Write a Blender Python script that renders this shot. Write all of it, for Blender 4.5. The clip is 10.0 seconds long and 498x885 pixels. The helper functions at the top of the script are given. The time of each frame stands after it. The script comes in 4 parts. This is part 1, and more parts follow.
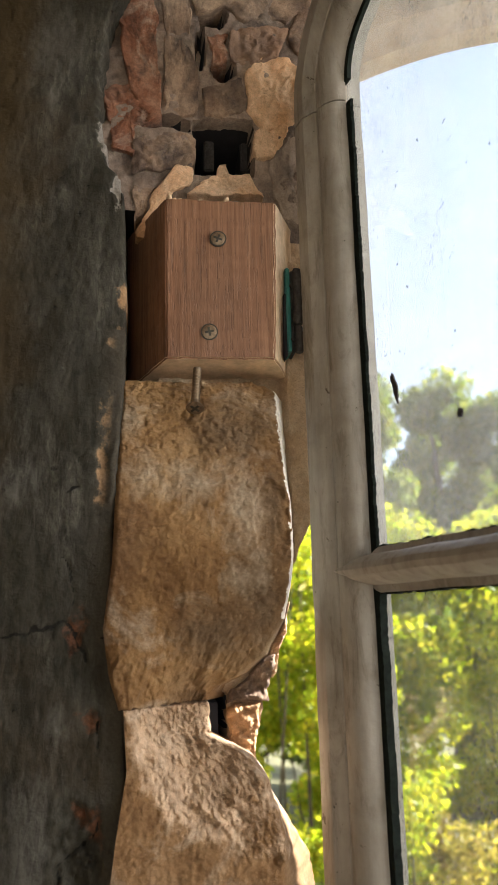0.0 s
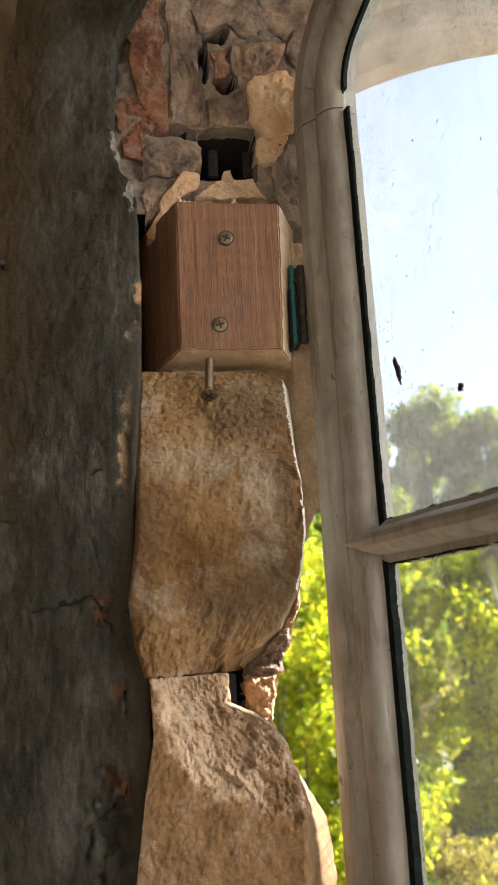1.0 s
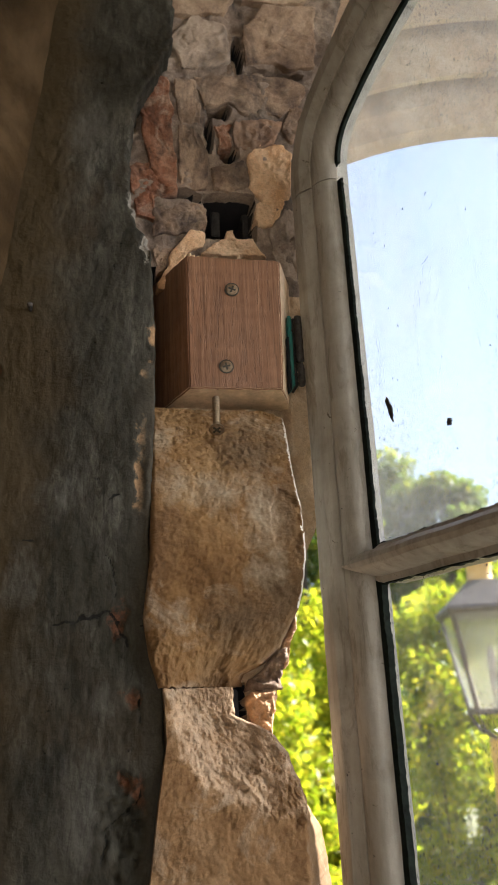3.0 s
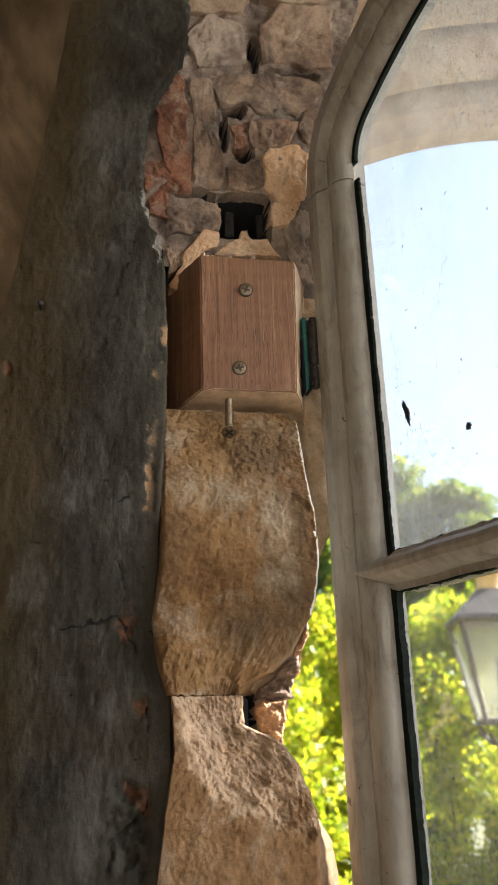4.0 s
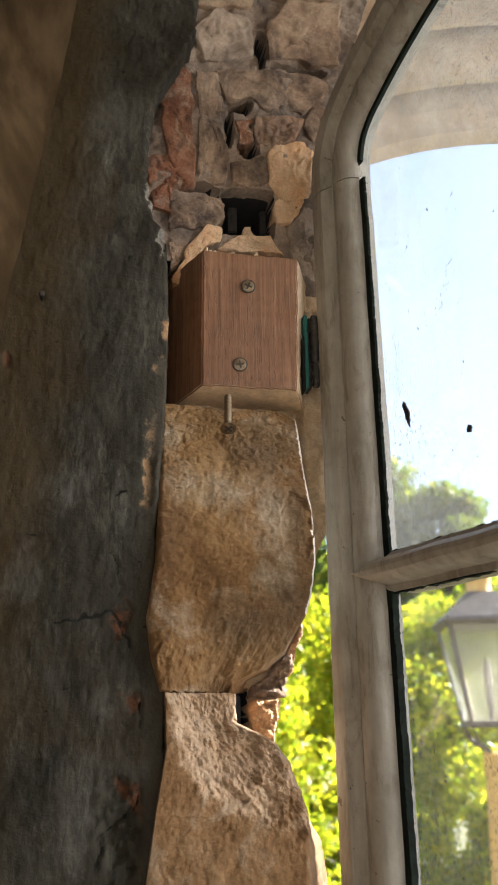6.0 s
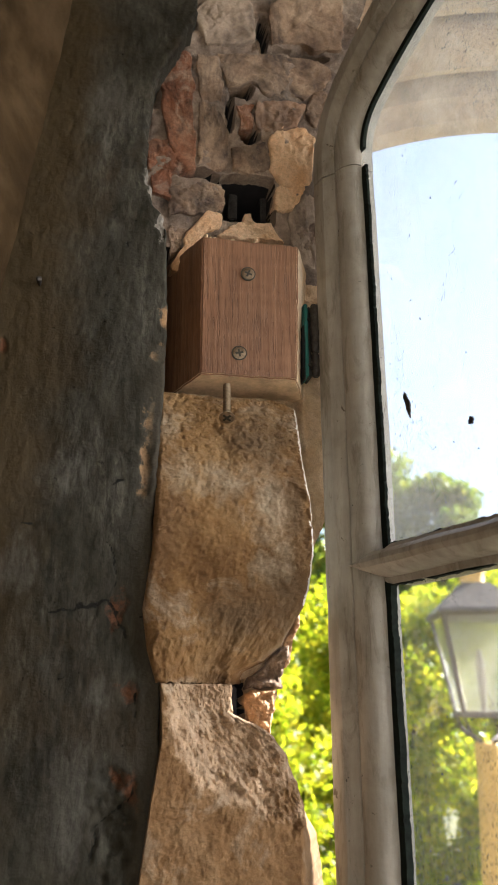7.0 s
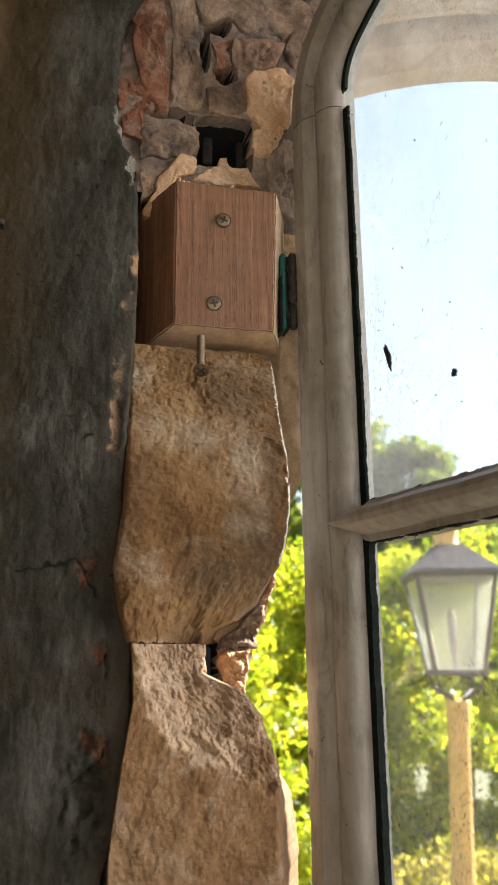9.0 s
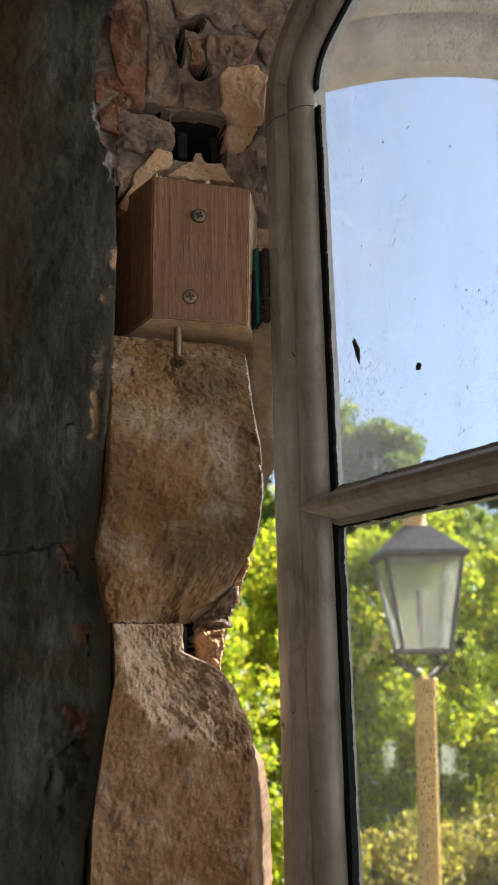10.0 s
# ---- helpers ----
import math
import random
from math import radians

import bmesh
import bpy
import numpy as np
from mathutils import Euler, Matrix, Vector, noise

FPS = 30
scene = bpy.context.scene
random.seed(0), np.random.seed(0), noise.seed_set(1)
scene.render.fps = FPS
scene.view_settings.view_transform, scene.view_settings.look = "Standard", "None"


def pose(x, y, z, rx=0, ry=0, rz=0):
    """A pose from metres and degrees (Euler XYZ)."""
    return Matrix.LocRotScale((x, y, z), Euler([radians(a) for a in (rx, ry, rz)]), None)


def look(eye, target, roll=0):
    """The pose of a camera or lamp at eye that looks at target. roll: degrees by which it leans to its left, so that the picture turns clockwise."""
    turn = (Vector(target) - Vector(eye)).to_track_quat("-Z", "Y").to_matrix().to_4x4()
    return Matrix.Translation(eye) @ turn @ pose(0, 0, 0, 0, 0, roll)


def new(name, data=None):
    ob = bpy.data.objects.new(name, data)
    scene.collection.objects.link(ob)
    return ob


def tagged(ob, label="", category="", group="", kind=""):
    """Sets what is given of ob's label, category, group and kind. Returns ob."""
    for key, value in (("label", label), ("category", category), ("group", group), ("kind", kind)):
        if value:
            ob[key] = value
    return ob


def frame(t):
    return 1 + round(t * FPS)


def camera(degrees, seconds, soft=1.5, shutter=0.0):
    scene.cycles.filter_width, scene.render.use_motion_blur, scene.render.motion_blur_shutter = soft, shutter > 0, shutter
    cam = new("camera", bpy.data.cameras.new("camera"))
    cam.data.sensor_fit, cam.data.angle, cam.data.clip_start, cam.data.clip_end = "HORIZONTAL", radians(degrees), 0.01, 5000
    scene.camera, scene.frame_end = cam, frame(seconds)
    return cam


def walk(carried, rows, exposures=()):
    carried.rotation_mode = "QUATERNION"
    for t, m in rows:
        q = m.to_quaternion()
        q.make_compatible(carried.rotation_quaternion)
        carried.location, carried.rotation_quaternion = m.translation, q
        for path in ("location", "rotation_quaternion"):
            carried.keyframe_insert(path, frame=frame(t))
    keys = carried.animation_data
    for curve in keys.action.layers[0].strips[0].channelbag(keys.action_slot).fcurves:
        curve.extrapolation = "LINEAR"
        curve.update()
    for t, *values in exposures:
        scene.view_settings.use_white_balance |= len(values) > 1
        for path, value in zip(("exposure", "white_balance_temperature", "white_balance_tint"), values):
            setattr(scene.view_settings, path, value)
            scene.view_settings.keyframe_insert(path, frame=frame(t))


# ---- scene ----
cam = camera(35.7, 10.0)
cam.data.dof.use_dof, cam.data.dof.focus_distance, cam.data.dof.aperture_fstop = True, 0.47, 20.0
METRES, EYE, TURN = 0.3, 1.5, -7.7
ROWS = [
    (0.0, 0.0, 0.0, 0.0, 0.29, 12.91, 1.24),
    (0.5, -0.0465, 0.1715, 0.105, -0.15, 13.46, 2.16),
    (1.0, -0.0441, -0.0636, -0.0868, -0.15, 14.49, 2.54),
    (1.5, -0.0493, -0.0837, -0.1228, -0.92, 15.62, 2.88),
    (2.0, -0.0984, -0.1544, -0.1533, -2.35, 16.58, 2.92),
    (2.5, -0.1442, -0.1857, -0.1815, -3.39, 18.07, 2.84),
    (4.0, -0.1558, -0.1411, -0.1738, -3.16, 19.35, 1.69),
    (4.5, -0.1578, -0.1447, -0.1757, -3.14, 19.24, 1.34),
    (5.0, -0.1686, -0.139, -0.1678, -3.48, 19.24, 1.05),
    (5.5, -0.1671, -0.1397, -0.1727, -3.84, 19.28, 0.75),
    (7.0, -0.173, -0.1187, -0.1666, -4.64, 18.35, 0.06),
    (7.5, -0.1848, -0.1306, -0.1635, -5.0, 17.86, -0.01),
    (8.0, -0.1906, -0.104, -0.1652, -5.4, 17.24, 0.09),
    (8.5, -0.1895, -0.0929, -0.1618, -5.83, 16.53, 0.27),
    (9.0, -0.1653, -0.0606, -0.1669, -6.37, 15.64, 0.4),
    (9.5, -0.1741, -0.1167, -0.1745, -7.13, 14.64, 0.95),
    (10.0, -0.1816, -0.128, -0.172, -8.46, 14.3, 0.94),
]
PATH = [(t, pose(0, 0, EYE, 0, 0, TURN) @ pose(METRES * x, METRES * y, METRES * z, 90 + pitch, roll, yaw))
        for t, x, y, z, yaw, pitch, roll in ROWS]
PATH += [
    (0.1, look((-0.003, 0.030, 1.520), (0.278, 1.958, 1.973), -1.3)),
    (0.2, look((-0.004, 0.043, 1.531), (0.295, 1.972, 1.969), -1.3)),
    (0.35, look((-0.011, 0.058, 1.5415), (0.310, 1.983, 1.976), -1.55)),
    (0.7, look((-0.013, 0.024, 1.512), (0.305, 1.944, 1.974), -2.1)),
    (0.8, look((-0.007, 0.006, 1.502), (0.287, 1.931, 1.958), -2.2)),
]
PATH.sort(key=lambda row: row[0])
walk(cam, PATH, [(0.0, 2.47, 5950, 13), (1.5, 2.5, 5950, 13), (2.5, 2.32, 5800, 12), (4.0, 2.5, 5750, 12), (5.5, 2.5, 5750, 12), (8.5, 2.5, 5900, 13), (9.0, 2.5, 5800, 13), (9.5, 2.2, 5700, 13), (10.0, 1.75, 5500, 12)])

# ---- sky and lamps ----
world = bpy.data.worlds.new("world")
scene.world = world
world.use_nodes = True
sky = world.node_tree.nodes.new("ShaderNodeTexSky")
sky.sky_type, sky.sun_disc = "NISHITA", False
SUN_FROM = Vector((0.90, 0.166, 0.595)).normalized()
sky.sun_elevation = math.asin(SUN_FROM.z)
sky.sun_rotation = math.atan2(SUN_FROM.x, SUN_FROM.y)
sky.dust_density = 1.0
background = world.node_tree.nodes["Background"]
background.inputs["Strength"].default_value = 0.071
cloud_place = world.node_tree.nodes.new("ShaderNodeTexCoord")
cloud_noise = world.node_tree.nodes.new("ShaderNodeTexNoise")
cloud_noise.inputs["Scale"].default_value, cloud_noise.inputs["Detail"].default_value = 2.6, 7.0
cloud_ramp = world.node_tree.nodes.new("ShaderNodeValToRGB")
cloud_ramp.color_ramp.elements[0].position, cloud_ramp.color_ramp.elements[1].position = 0.40, 0.70
cloud_ramp.color_ramp.elements[0].color = (0.40, 0.40, 0.40, 1)
cloud_mix = world.node_tree.nodes.new("ShaderNodeMix")
cloud_mix.data_type = "RGBA"
cloud_mix.inputs[7].default_value = (3.3, 3.4, 3.6, 1)
world.node_tree.links.new(cloud_place.outputs["Generated"], cloud_noise.inputs["Vector"])
world.node_tree.links.new(cloud_noise.outputs["Fac"], cloud_ramp.inputs[0])
world.node_tree.links.new(cloud_ramp.outputs[0], cloud_mix.inputs[0])
world.node_tree.links.new(sky.outputs[0], cloud_mix.inputs[6])
world.node_tree.links.new(cloud_mix.outputs[2], background.inputs[0])

sun = new("sun", bpy.data.lights.new("sun", "SUN"))
sun.data.energy, sun.data.angle, sun.data.color = 5.0, radians(0.53), (1.0, 0.93, 0.80)
sun.matrix_world = look(SUN_FROM * 20, (0, 0, 0))

# two added fill lamps in unseen openings, lighting the jamb from the room side
for lamp_name, energy, wide, high, eye, target in (("east_fill_light", 5.7, 0.8, 1.0, (1.93, -0.65, 1.78), (0.0, 0.40, 1.45)),
                                                   ("south_fill_light", 1.8, 0.95, 1.2, (-0.5, -3.08, 1.45), (-0.5, 0.20, 1.45))):
    fill_light = new(lamp_name, bpy.data.lights.new(lamp_name, "AREA"))
    fill_light.data.shape = "RECTANGLE"
    fill_light.data.size, fill_light.data.size_y = wide, high
    fill_light.data.energy, fill_light.data.color = energy, (1.0, 0.91, 0.79)
    fill_light.matrix_world = look(eye, target)

# ---- materials ----
def material(name, rough=0.8, metal=0.0):
    """A new node material: its node maker, links and shader."""
    mat = bpy.data.materials.new(name)
    mat.use_nodes = True
    tree = mat.node_tree
    shader = tree.nodes["Principled BSDF"]
    shader.inputs["Roughness"].default_value = rough
    shader.inputs["Metallic"].default_value = metal
    return mat, tree, shader


def coords(tree, scale=(1, 1, 1)):
    place = tree.nodes.new("ShaderNodeTexCoord")
    mapping = tree.nodes.new("ShaderNodeMapping")
    mapping.inputs["Scale"].default_value = scale
    tree.links.new(place.outputs["Object"], mapping.inputs["Vector"])
    return mapping.outputs["Vector"]


def noise_node(tree, vector, scale, detail=5.0, rough=0.6, distort=0.0):
    node = tree.nodes.new("ShaderNodeTexNoise")
    node.inputs["Scale"].default_value, node.inputs["Detail"].default_value = scale, detail
    node.inputs["Roughness"].default_value, node.inputs["Distortion"].default_value = rough, distort
    tree.links.new(vector, node.inputs["Vector"])
    return node.outputs["Fac"]


def ramp(tree, value, *stops):
    node = tree.nodes.new("ShaderNodeValToRGB")
    while len(node.color_ramp.elements) < len(stops):
        node.color_ramp.elements.new(0.5)
    for element, (place, colour) in zip(node.color_ramp.elements, stops):
        element.position = place
        element.color = (*colour, 1) if len(colour) == 3 else colour
    tree.links.new(value, node.inputs[0])
    return node.outputs[0]


def grey(v):
    return (v, v, v)


def mix(tree, factor, a, b, mode="MIX"):
    node = tree.nodes.new("ShaderNodeMix")
    node.data_type, node.blend_type = "RGBA", mode
    for socket, value in ((node.inputs[0], factor), (node.inputs[6], a), (node.inputs[7], b)):
        if isinstance(value, (float, int)):
            socket.default_value = value
        elif isinstance(value, tuple):
            socket.default_value = (*value, 1)
        else:
            tree.links.new(value, socket)
    return node.outputs[2]


def bump(tree, shader, height, strength, distance):
    node = tree.nodes.new("ShaderNodeBump")
    node.inputs["Strength"].default_value, node.inputs["Distance"].default_value = strength, distance
    tree.links.new(height, node.inputs["Height"])
    tree.links.new(node.outputs[0], shader.inputs["Normal"])


def masked(tree, name, vector, scale, rag, at, soft=0.04):
    """A ragged-edged mask from a value that the mesh carries."""
    value = tree.nodes.new("ShaderNodeAttribute")
    value.attribute_name = name
    ragged = tree.nodes.new("ShaderNodeMath")
    ragged.operation = "MULTIPLY_ADD"
    tree.links.new(noise_node(tree, vector, scale, 6, 0.7), ragged.inputs[0])
    ragged.inputs[1].default_value = rag
    tree.links.new(value.outputs["Fac"], ragged.inputs[2])
    middle = at + rag * 0.5
    shifted = tree.nodes.new("ShaderNodeMapRange")
    shifted.inputs["From Min"].default_value, shifted.inputs["From Max"].default_value = middle - soft, middle + soft
    tree.links.new(ragged.outputs[0], shifted.inputs["Value"])
    return shifted.outputs[0]


def stone_material(name, dark, mid, pale, lime=0.7, grain=0.6, stain=(0.16, 0.09, 0.04), stain_amount=0.35, broken=False, pit=0.85, spread=30, patched=False):
    mat, tree, shader = material(name, 0.92)
    v = coords(tree)
    broad = mix(tree, 0.5, noise_node(tree, v, 9, 4, 0.5, 0.3), noise_node(tree, v, 34, 7, 0.66, 0.5))
    fine = noise_node(tree, v, 420, 6, 0.75)
    grit = noise_node(tree, v, 1300, 3, 0.7)
    colour = ramp(tree, broad, (0.41, dark), (0.5, mid), (0.59, pale))
    if broken:
        fresh = ramp(tree, broad, (0.36, (0.42, 0.28, 0.16)), (0.5, (0.56, 0.405, 0.265)), (0.64, (0.66, 0.51, 0.36)))
        fresh = mix(tree, 0.5, fresh, ramp(tree, noise_node(tree, coords(tree, (1.3, 1, 0.6)), 130, 6, 0.72, 0.6), (0.36, grey(0.45)), (0.50, grey(1.0)), (0.64, grey(1.25))), "MULTIPLY")
        colour = mix(tree, masked(tree, "fresh_break", v, 75, 2.6, 0.62, 0.22), colour, fresh)
    lime_mask = ramp(tree, noise_node(tree, v, 27, 9, 0.72, 1.0), (0.53, grey(0)), (0.64, grey(lime)))
    colour = mix(tree, lime_mask, colour, (0.60, 0.53, 0.42))
    stain_mask = ramp(tree, noise_node(tree, coords(tree, (1, 1, 0.55)), spread, 6, 0.66, 0.6), (0.50, grey(0)), (0.66, grey(stain_amount)))
    colour = mix(tree, stain_mask, colour, stain)
    if patched:
        colour = mix(tree, masked(tree, "dark_patch", v, 40, 1.2, 0.10, 0.6), colour, (0.155, 0.100, 0.050))
        colour = mix(tree, masked(tree, "lime_patch", v, 90, 2.6, 0.45, 0.7), colour, (0.38, 0.305, 0.21))
    flecks = ramp(tree, noise_node(tree, v, 110, 6, 0.7, 0.5), (0.27, grey(0.3)), (0.35, grey(1)), (0.66, grey(1)), (0.74, grey(1.12)))
    colour = mix(tree, 0.3, colour, flecks, "MULTIPLY")
    colour = mix(tree, grain, colour, ramp(tree, fine, (0.30, grey(0.45)), (0.70, grey(1.4))), "MULTIPLY")
    pits = ramp(tree, grit, (0.28, grey(0.4)), (0.40, grey(0.97)), (0.68, grey(1.2)))
    colour = mix(tree, pit, colour, pits, "MULTIPLY")
    tree.links.new(colour, shader.inputs["Base Color"])
    bump(tree, shader, mix(tree, 0.35, mix(tree, 0.12, fine, flecks), grit), 1.0, 0.0018)
    return mat


SANDSTONE = stone_material("sandstone", (0.175, 0.092, 0.031), (0.245, 0.138, 0.050), (0.305, 0.190, 0.082), 0.3, 0.3, (0.15, 0.088, 0.042), 0.6, False, 0.4, 12, True)
SPLIT_STONE = stone_material("split_sandstone", (0.180, 0.095, 0.034), (0.250, 0.145, 0.062), (0.31, 0.198, 0.102), 0.3, 0.35, (0.17, 0.10, 0.045), 0.7, True, 0.5, 12)
PALE_RUBBLE = stone_material("pale_grimy_rubble_stone", (0.22, 0.17, 0.13), (0.34, 0.27, 0.21), (0.45, 0.36, 0.28), 0.2, 0.35, (0.08, 0.065, 0.06), 0.7, False, 0.4, 21)
WARM_RUBBLE = stone_material("warm_rubble_stone", (0.26, 0.15, 0.09), (0.38, 0.235, 0.145), (0.46, 0.31, 0.20), 0.2, 0.35, (0.10, 0.07, 0.06), 0.7, False, 0.4, 21)
ORANGE_STONE = stone_material("orange_sandstone", (0.54, 0.31, 0.15), (0.66, 0.41, 0.225), (0.73, 0.52, 0.33), 0.1, 0.4)
RUBBLE = stone_material("grimy_rubble_stone", (0.15, 0.095, 0.062), (0.29, 0.20, 0.135), (0.44, 0.325, 0.225), 0.15, 0.5, (0.045, 0.035, 0.034), 0.9, False, 0.7, 21)
PALE_TAN = stone_material("pale_tan_stone", (0.42, 0.29, 0.17), (0.53, 0.39, 0.245), (0.60, 0.47, 0.32), 0.4, 0.4)
BRICK = stone_material("soft_red_brick", (0.11, 0.046, 0.026), (0.235, 0.098, 0.050), (0.34, 0.19, 0.12), 0.35, 0.7, (0.06, 0.045, 0.036), 0.95, False, 0.85, 38)
MORTAR = stone_material("sooty_lime_mortar", (0.11, 0.082, 0.065), (0.22, 0.168, 0.130), (0.34, 0.265, 0.205), 0.3, 0.5, (0.05, 0.042, 0.04), 0.85, False, 0.7, 26)
ARCH_STONE = stone_material("weathered_arch_stone", (0.42, 0.30, 0.20), (0.54, 0.40, 0.27), (0.62, 0.50, 0.37), 0.4, 0.4)


def painted_plaster():
    mat, tree, shader = material("worn_grey_painted_plaster", 0.72)
    shader.inputs["Specular IOR Level"].default_value = 0.22
    v = coords(tree)
    brush = noise_node(tree, coords(tree, (1, 1, 0.24)), 300, 7, 0.75, 0.8)
    layer = ramp(tree, noise_node(tree, coords(tree, (1, 1, 0.8)), 21, 8, 0.6, 0.9), (0.40, grey(0.7)), (0.43, grey(1)), (0.60, grey(1)), (0.63, grey(1.25)))
    broad = noise_node(tree, coords(tree, (1, 1, 0.7)), 15, 7, 0.62, 0.6)
    colour = ramp(tree, broad, (0.34, (0.011, 0.0090, 0.0045)), (0.45, (0.022, 0.0195, 0.0125)), (0.56, (0.034, 0.0320, 0.0235)), (0.68, (0.054, 0.0515, 0.040)))
    scuffed = ramp(tree, noise_node(tree, coords(tree, (1, 1, 0.3)), 30, 8, 0.62, 0.5), (0.50, grey(0)), (0.66, grey(0.55)))
    colour = mix(tree, mix(tree, 1.0, scuffed, ramp(tree, brush, (0.40, grey(0.1)), (0.62, grey(1))), "MULTIPLY"), colour, (0.10, 0.096, 0.080))
    brown = ramp(tree, noise_node(tree, v, 13, 5, 0.6, 0.3), (0.53, grey(0)), (0.66, grey(0.75)))
    colour = mix(tree, brown, colour, (0.026, 0.017, 0.007))
    colour = mix(tree, 0.75, colour, ramp(tree, brush, (0.32, grey(0.4)), (0.68, grey(1.7))), "MULTIPLY")
    colour = mix(tree, 0.8, colour, layer, "MULTIPLY")
    pits = ramp(tree, noise_node(tree, v, 170, 5, 0.65, 0.3), (0.29, grey(0.12)), (0.34, grey(1)))
    colour = mix(tree, 0.9, colour, pits, "MULTIPLY")
    grain = ramp(tree, noise_node(tree, v, 600, 5, 0.7), (0.3, grey(0.45)), (0.7, grey(1.4)))
    bare = mix(tree, 0.4, (0.044, 0.031, 0.013), ramp(tree, brush, (0.30, grey(0.5)), (0.70, grey(1.4))), "MULTIPLY")
    colour = mix(tree, masked(tree, "worn_edge", v, 26, 1.4, 0.45, 0.42), colour, bare)
    tan = mix(tree, 0.7, (0.31, 0.195, 0.10), grain, "MULTIPLY")
    colour = mix(tree, masked(tree, "scar_tan", v, 170, 3.4, 0.15, 0.3), colour, tan)
    colour = mix(tree, masked(tree, "scar_brick", v, 190, 3.2, 0.25, 0.4), colour, mix(tree, 0.8, (0.11, 0.047, 0.022), grain, "MULTIPLY"))
    colour = mix(tree, masked(tree, "scar_pale", v, 160, 2.4, 0.0, 0.12), colour, mix(tree, 0.7, (0.21, 0.195, 0.17), grain, "MULTIPLY"))
    colour = mix(tree, mix(tree, 1.0, masked(tree, "scar_grey", coords(tree, (1, 1, 0.6)), 70, 2.8, 0.35, 0.35), ramp(tree, brush, (0.36, grey(0.25)), (0.62, grey(1))), "MULTIPLY"), colour, (0.082, 0.079, 0.067))
    colour = mix(tree, masked(tree, "lip", coords(tree, (1, 1, 0.4)), 40, 1.0, 0.35, 0.3), colour, mix(tree, 0.5, (0.048, 0.042, 0.030), grain, "MULTIPLY"))
    cracked = masked(tree, "crack", v, 150, 0.7, 0.86, 0.05)
    colour = mix(tree, cracked, colour, (0.006, 0.005, 0.004))
    tree.links.new(colour, shader.inputs["Base Color"])
    relief = mix(tree, 0.5, mix(tree, 0.55, mix(tree, 0.35, brush, layer), noise_node(tree, v, 420, 5, 0.7)), pits)
    bump(tree, shader, relief, 1.0, 0.0026)
    return mat


def tan_plaster():
    mat, tree, shader = material("tan_wall_plaster", 0.9)
    shader.inputs["Specular IOR Level"].default_value = 0.2
    v = coords(tree)
    broad = noise_node(tree, v, 9, 6, 0.6, 0.4)
    colour = ramp(tree, broad, (0.38, (0.034, 0.020, 0.007)), (0.5, (0.066, 0.041, 0.016)), (0.62, (0.12, 0.080, 0.040)))
    tree.links.new(colour, shader.inputs["Base Color"])
    bump(tree, shader, noise_node(tree, v, 70, 8, 0.75, 0.5), 0.9, 0.006)
    return mat


def oak():
    mat, tree, shader = material("oak_grain", 0.55)
    v = coords(tree, (1, 1, 0.022))
    wave = noise_node(tree, v, 420, 6, 0.7, 0.5)
    broad = noise_node(tree, coords(tree, (1, 1, 0.2)), 30, 4, 0.5)
    colour = ramp(tree, wave, (0.30, (0.11, 0.048, 0.018)), (0.5, (0.215, 0.105, 0.052)), (0.72, (0.31, 0.17, 0.092)))
    colour = mix(tree, 0.6, colour, ramp(tree, broad, (0.3, grey(0.65)), (0.7, grey(1.25))), "MULTIPLY")
    pores = ramp(tree, noise_node(tree, coords(tree, (1, 1, 0.03)), 1200, 3, 0.6), (0.33, grey(0.3)), (0.43, grey(1)))
    colour = mix(tree, 0.5, colour, pores, "MULTIPLY")
    tree.links.new(colour, shader.inputs["Base Color"])
    bump(tree, shader, mix(tree, 0.5, wave, pores), 0.7, 0.0012)
    return mat


def old_paint():
    mat, tree, shader = material("old_off_white_paint", 0.5)
    v = coords(tree)
    tall = noise_node(tree, coords(tree, (1, 1, 0.12)), 160, 5, 0.6)
    broad = noise_node(tree, v, 28, 6, 0.65, 0.4)
    colour = ramp(tree, broad, (0.3, (0.25, 0.226, 0.182)), (0.5, (0.345, 0.320, 0.270)), (0.72, (0.42, 0.395, 0.345)))
    colour = mix(tree, 0.4, colour, ramp(tree, tall, (0.28, grey(0.5)), (0.68, grey(1.2))), "MULTIPLY")
    chips = ramp(tree, noise_node(tree, v, 85, 7, 0.72, 0.6), (0.66, grey(0)), (0.685, grey(0.85)))
    colour = mix(tree, chips, colour, (0.075, 0.05, 0.03))
    grime = ramp(tree, noise_node(tree, coords(tree, (1, 1, 0.22)), 95, 8, 0.74, 0.6), (0.52, grey(0)), (0.68, grey(0.75)))
    colour = mix(tree, grime, colour, (0.13, 0.105, 0.075))
    specks = ramp(tree, noise_node(tree, v, 260, 2, 0.5), (0.22, grey(0.15)), (0.26, grey(1)))
    colour = mix(tree, 0.9, colour, specks, "MULTIPLY")
    tree.links.new(colour, shader.inputs["Base Color"])
    bump(tree, shader, mix(tree, 0.5, tall, noise_node(tree, v, 500, 4, 0.6)), 0.3, 0.0008)
    return mat


def plain(name, colour, rough, metal=0.0, vary=0.35, scale=120, lump=0.3):
    mat, tree, shader = material(name, rough, metal)
    v = coords(tree)
    n = noise_node(tree, v, scale, 6, 0.65)
    low, high = tuple(c * (1 - vary) for c in colour), tuple(min(1, c * (1 + vary)) for c in colour)
    tree.links.new(ramp(tree, n, (0.3, low), (0.7, high)), shader.inputs["Base Color"])
    bump(tree, shader, n, lump, 0.0008)
    return mat


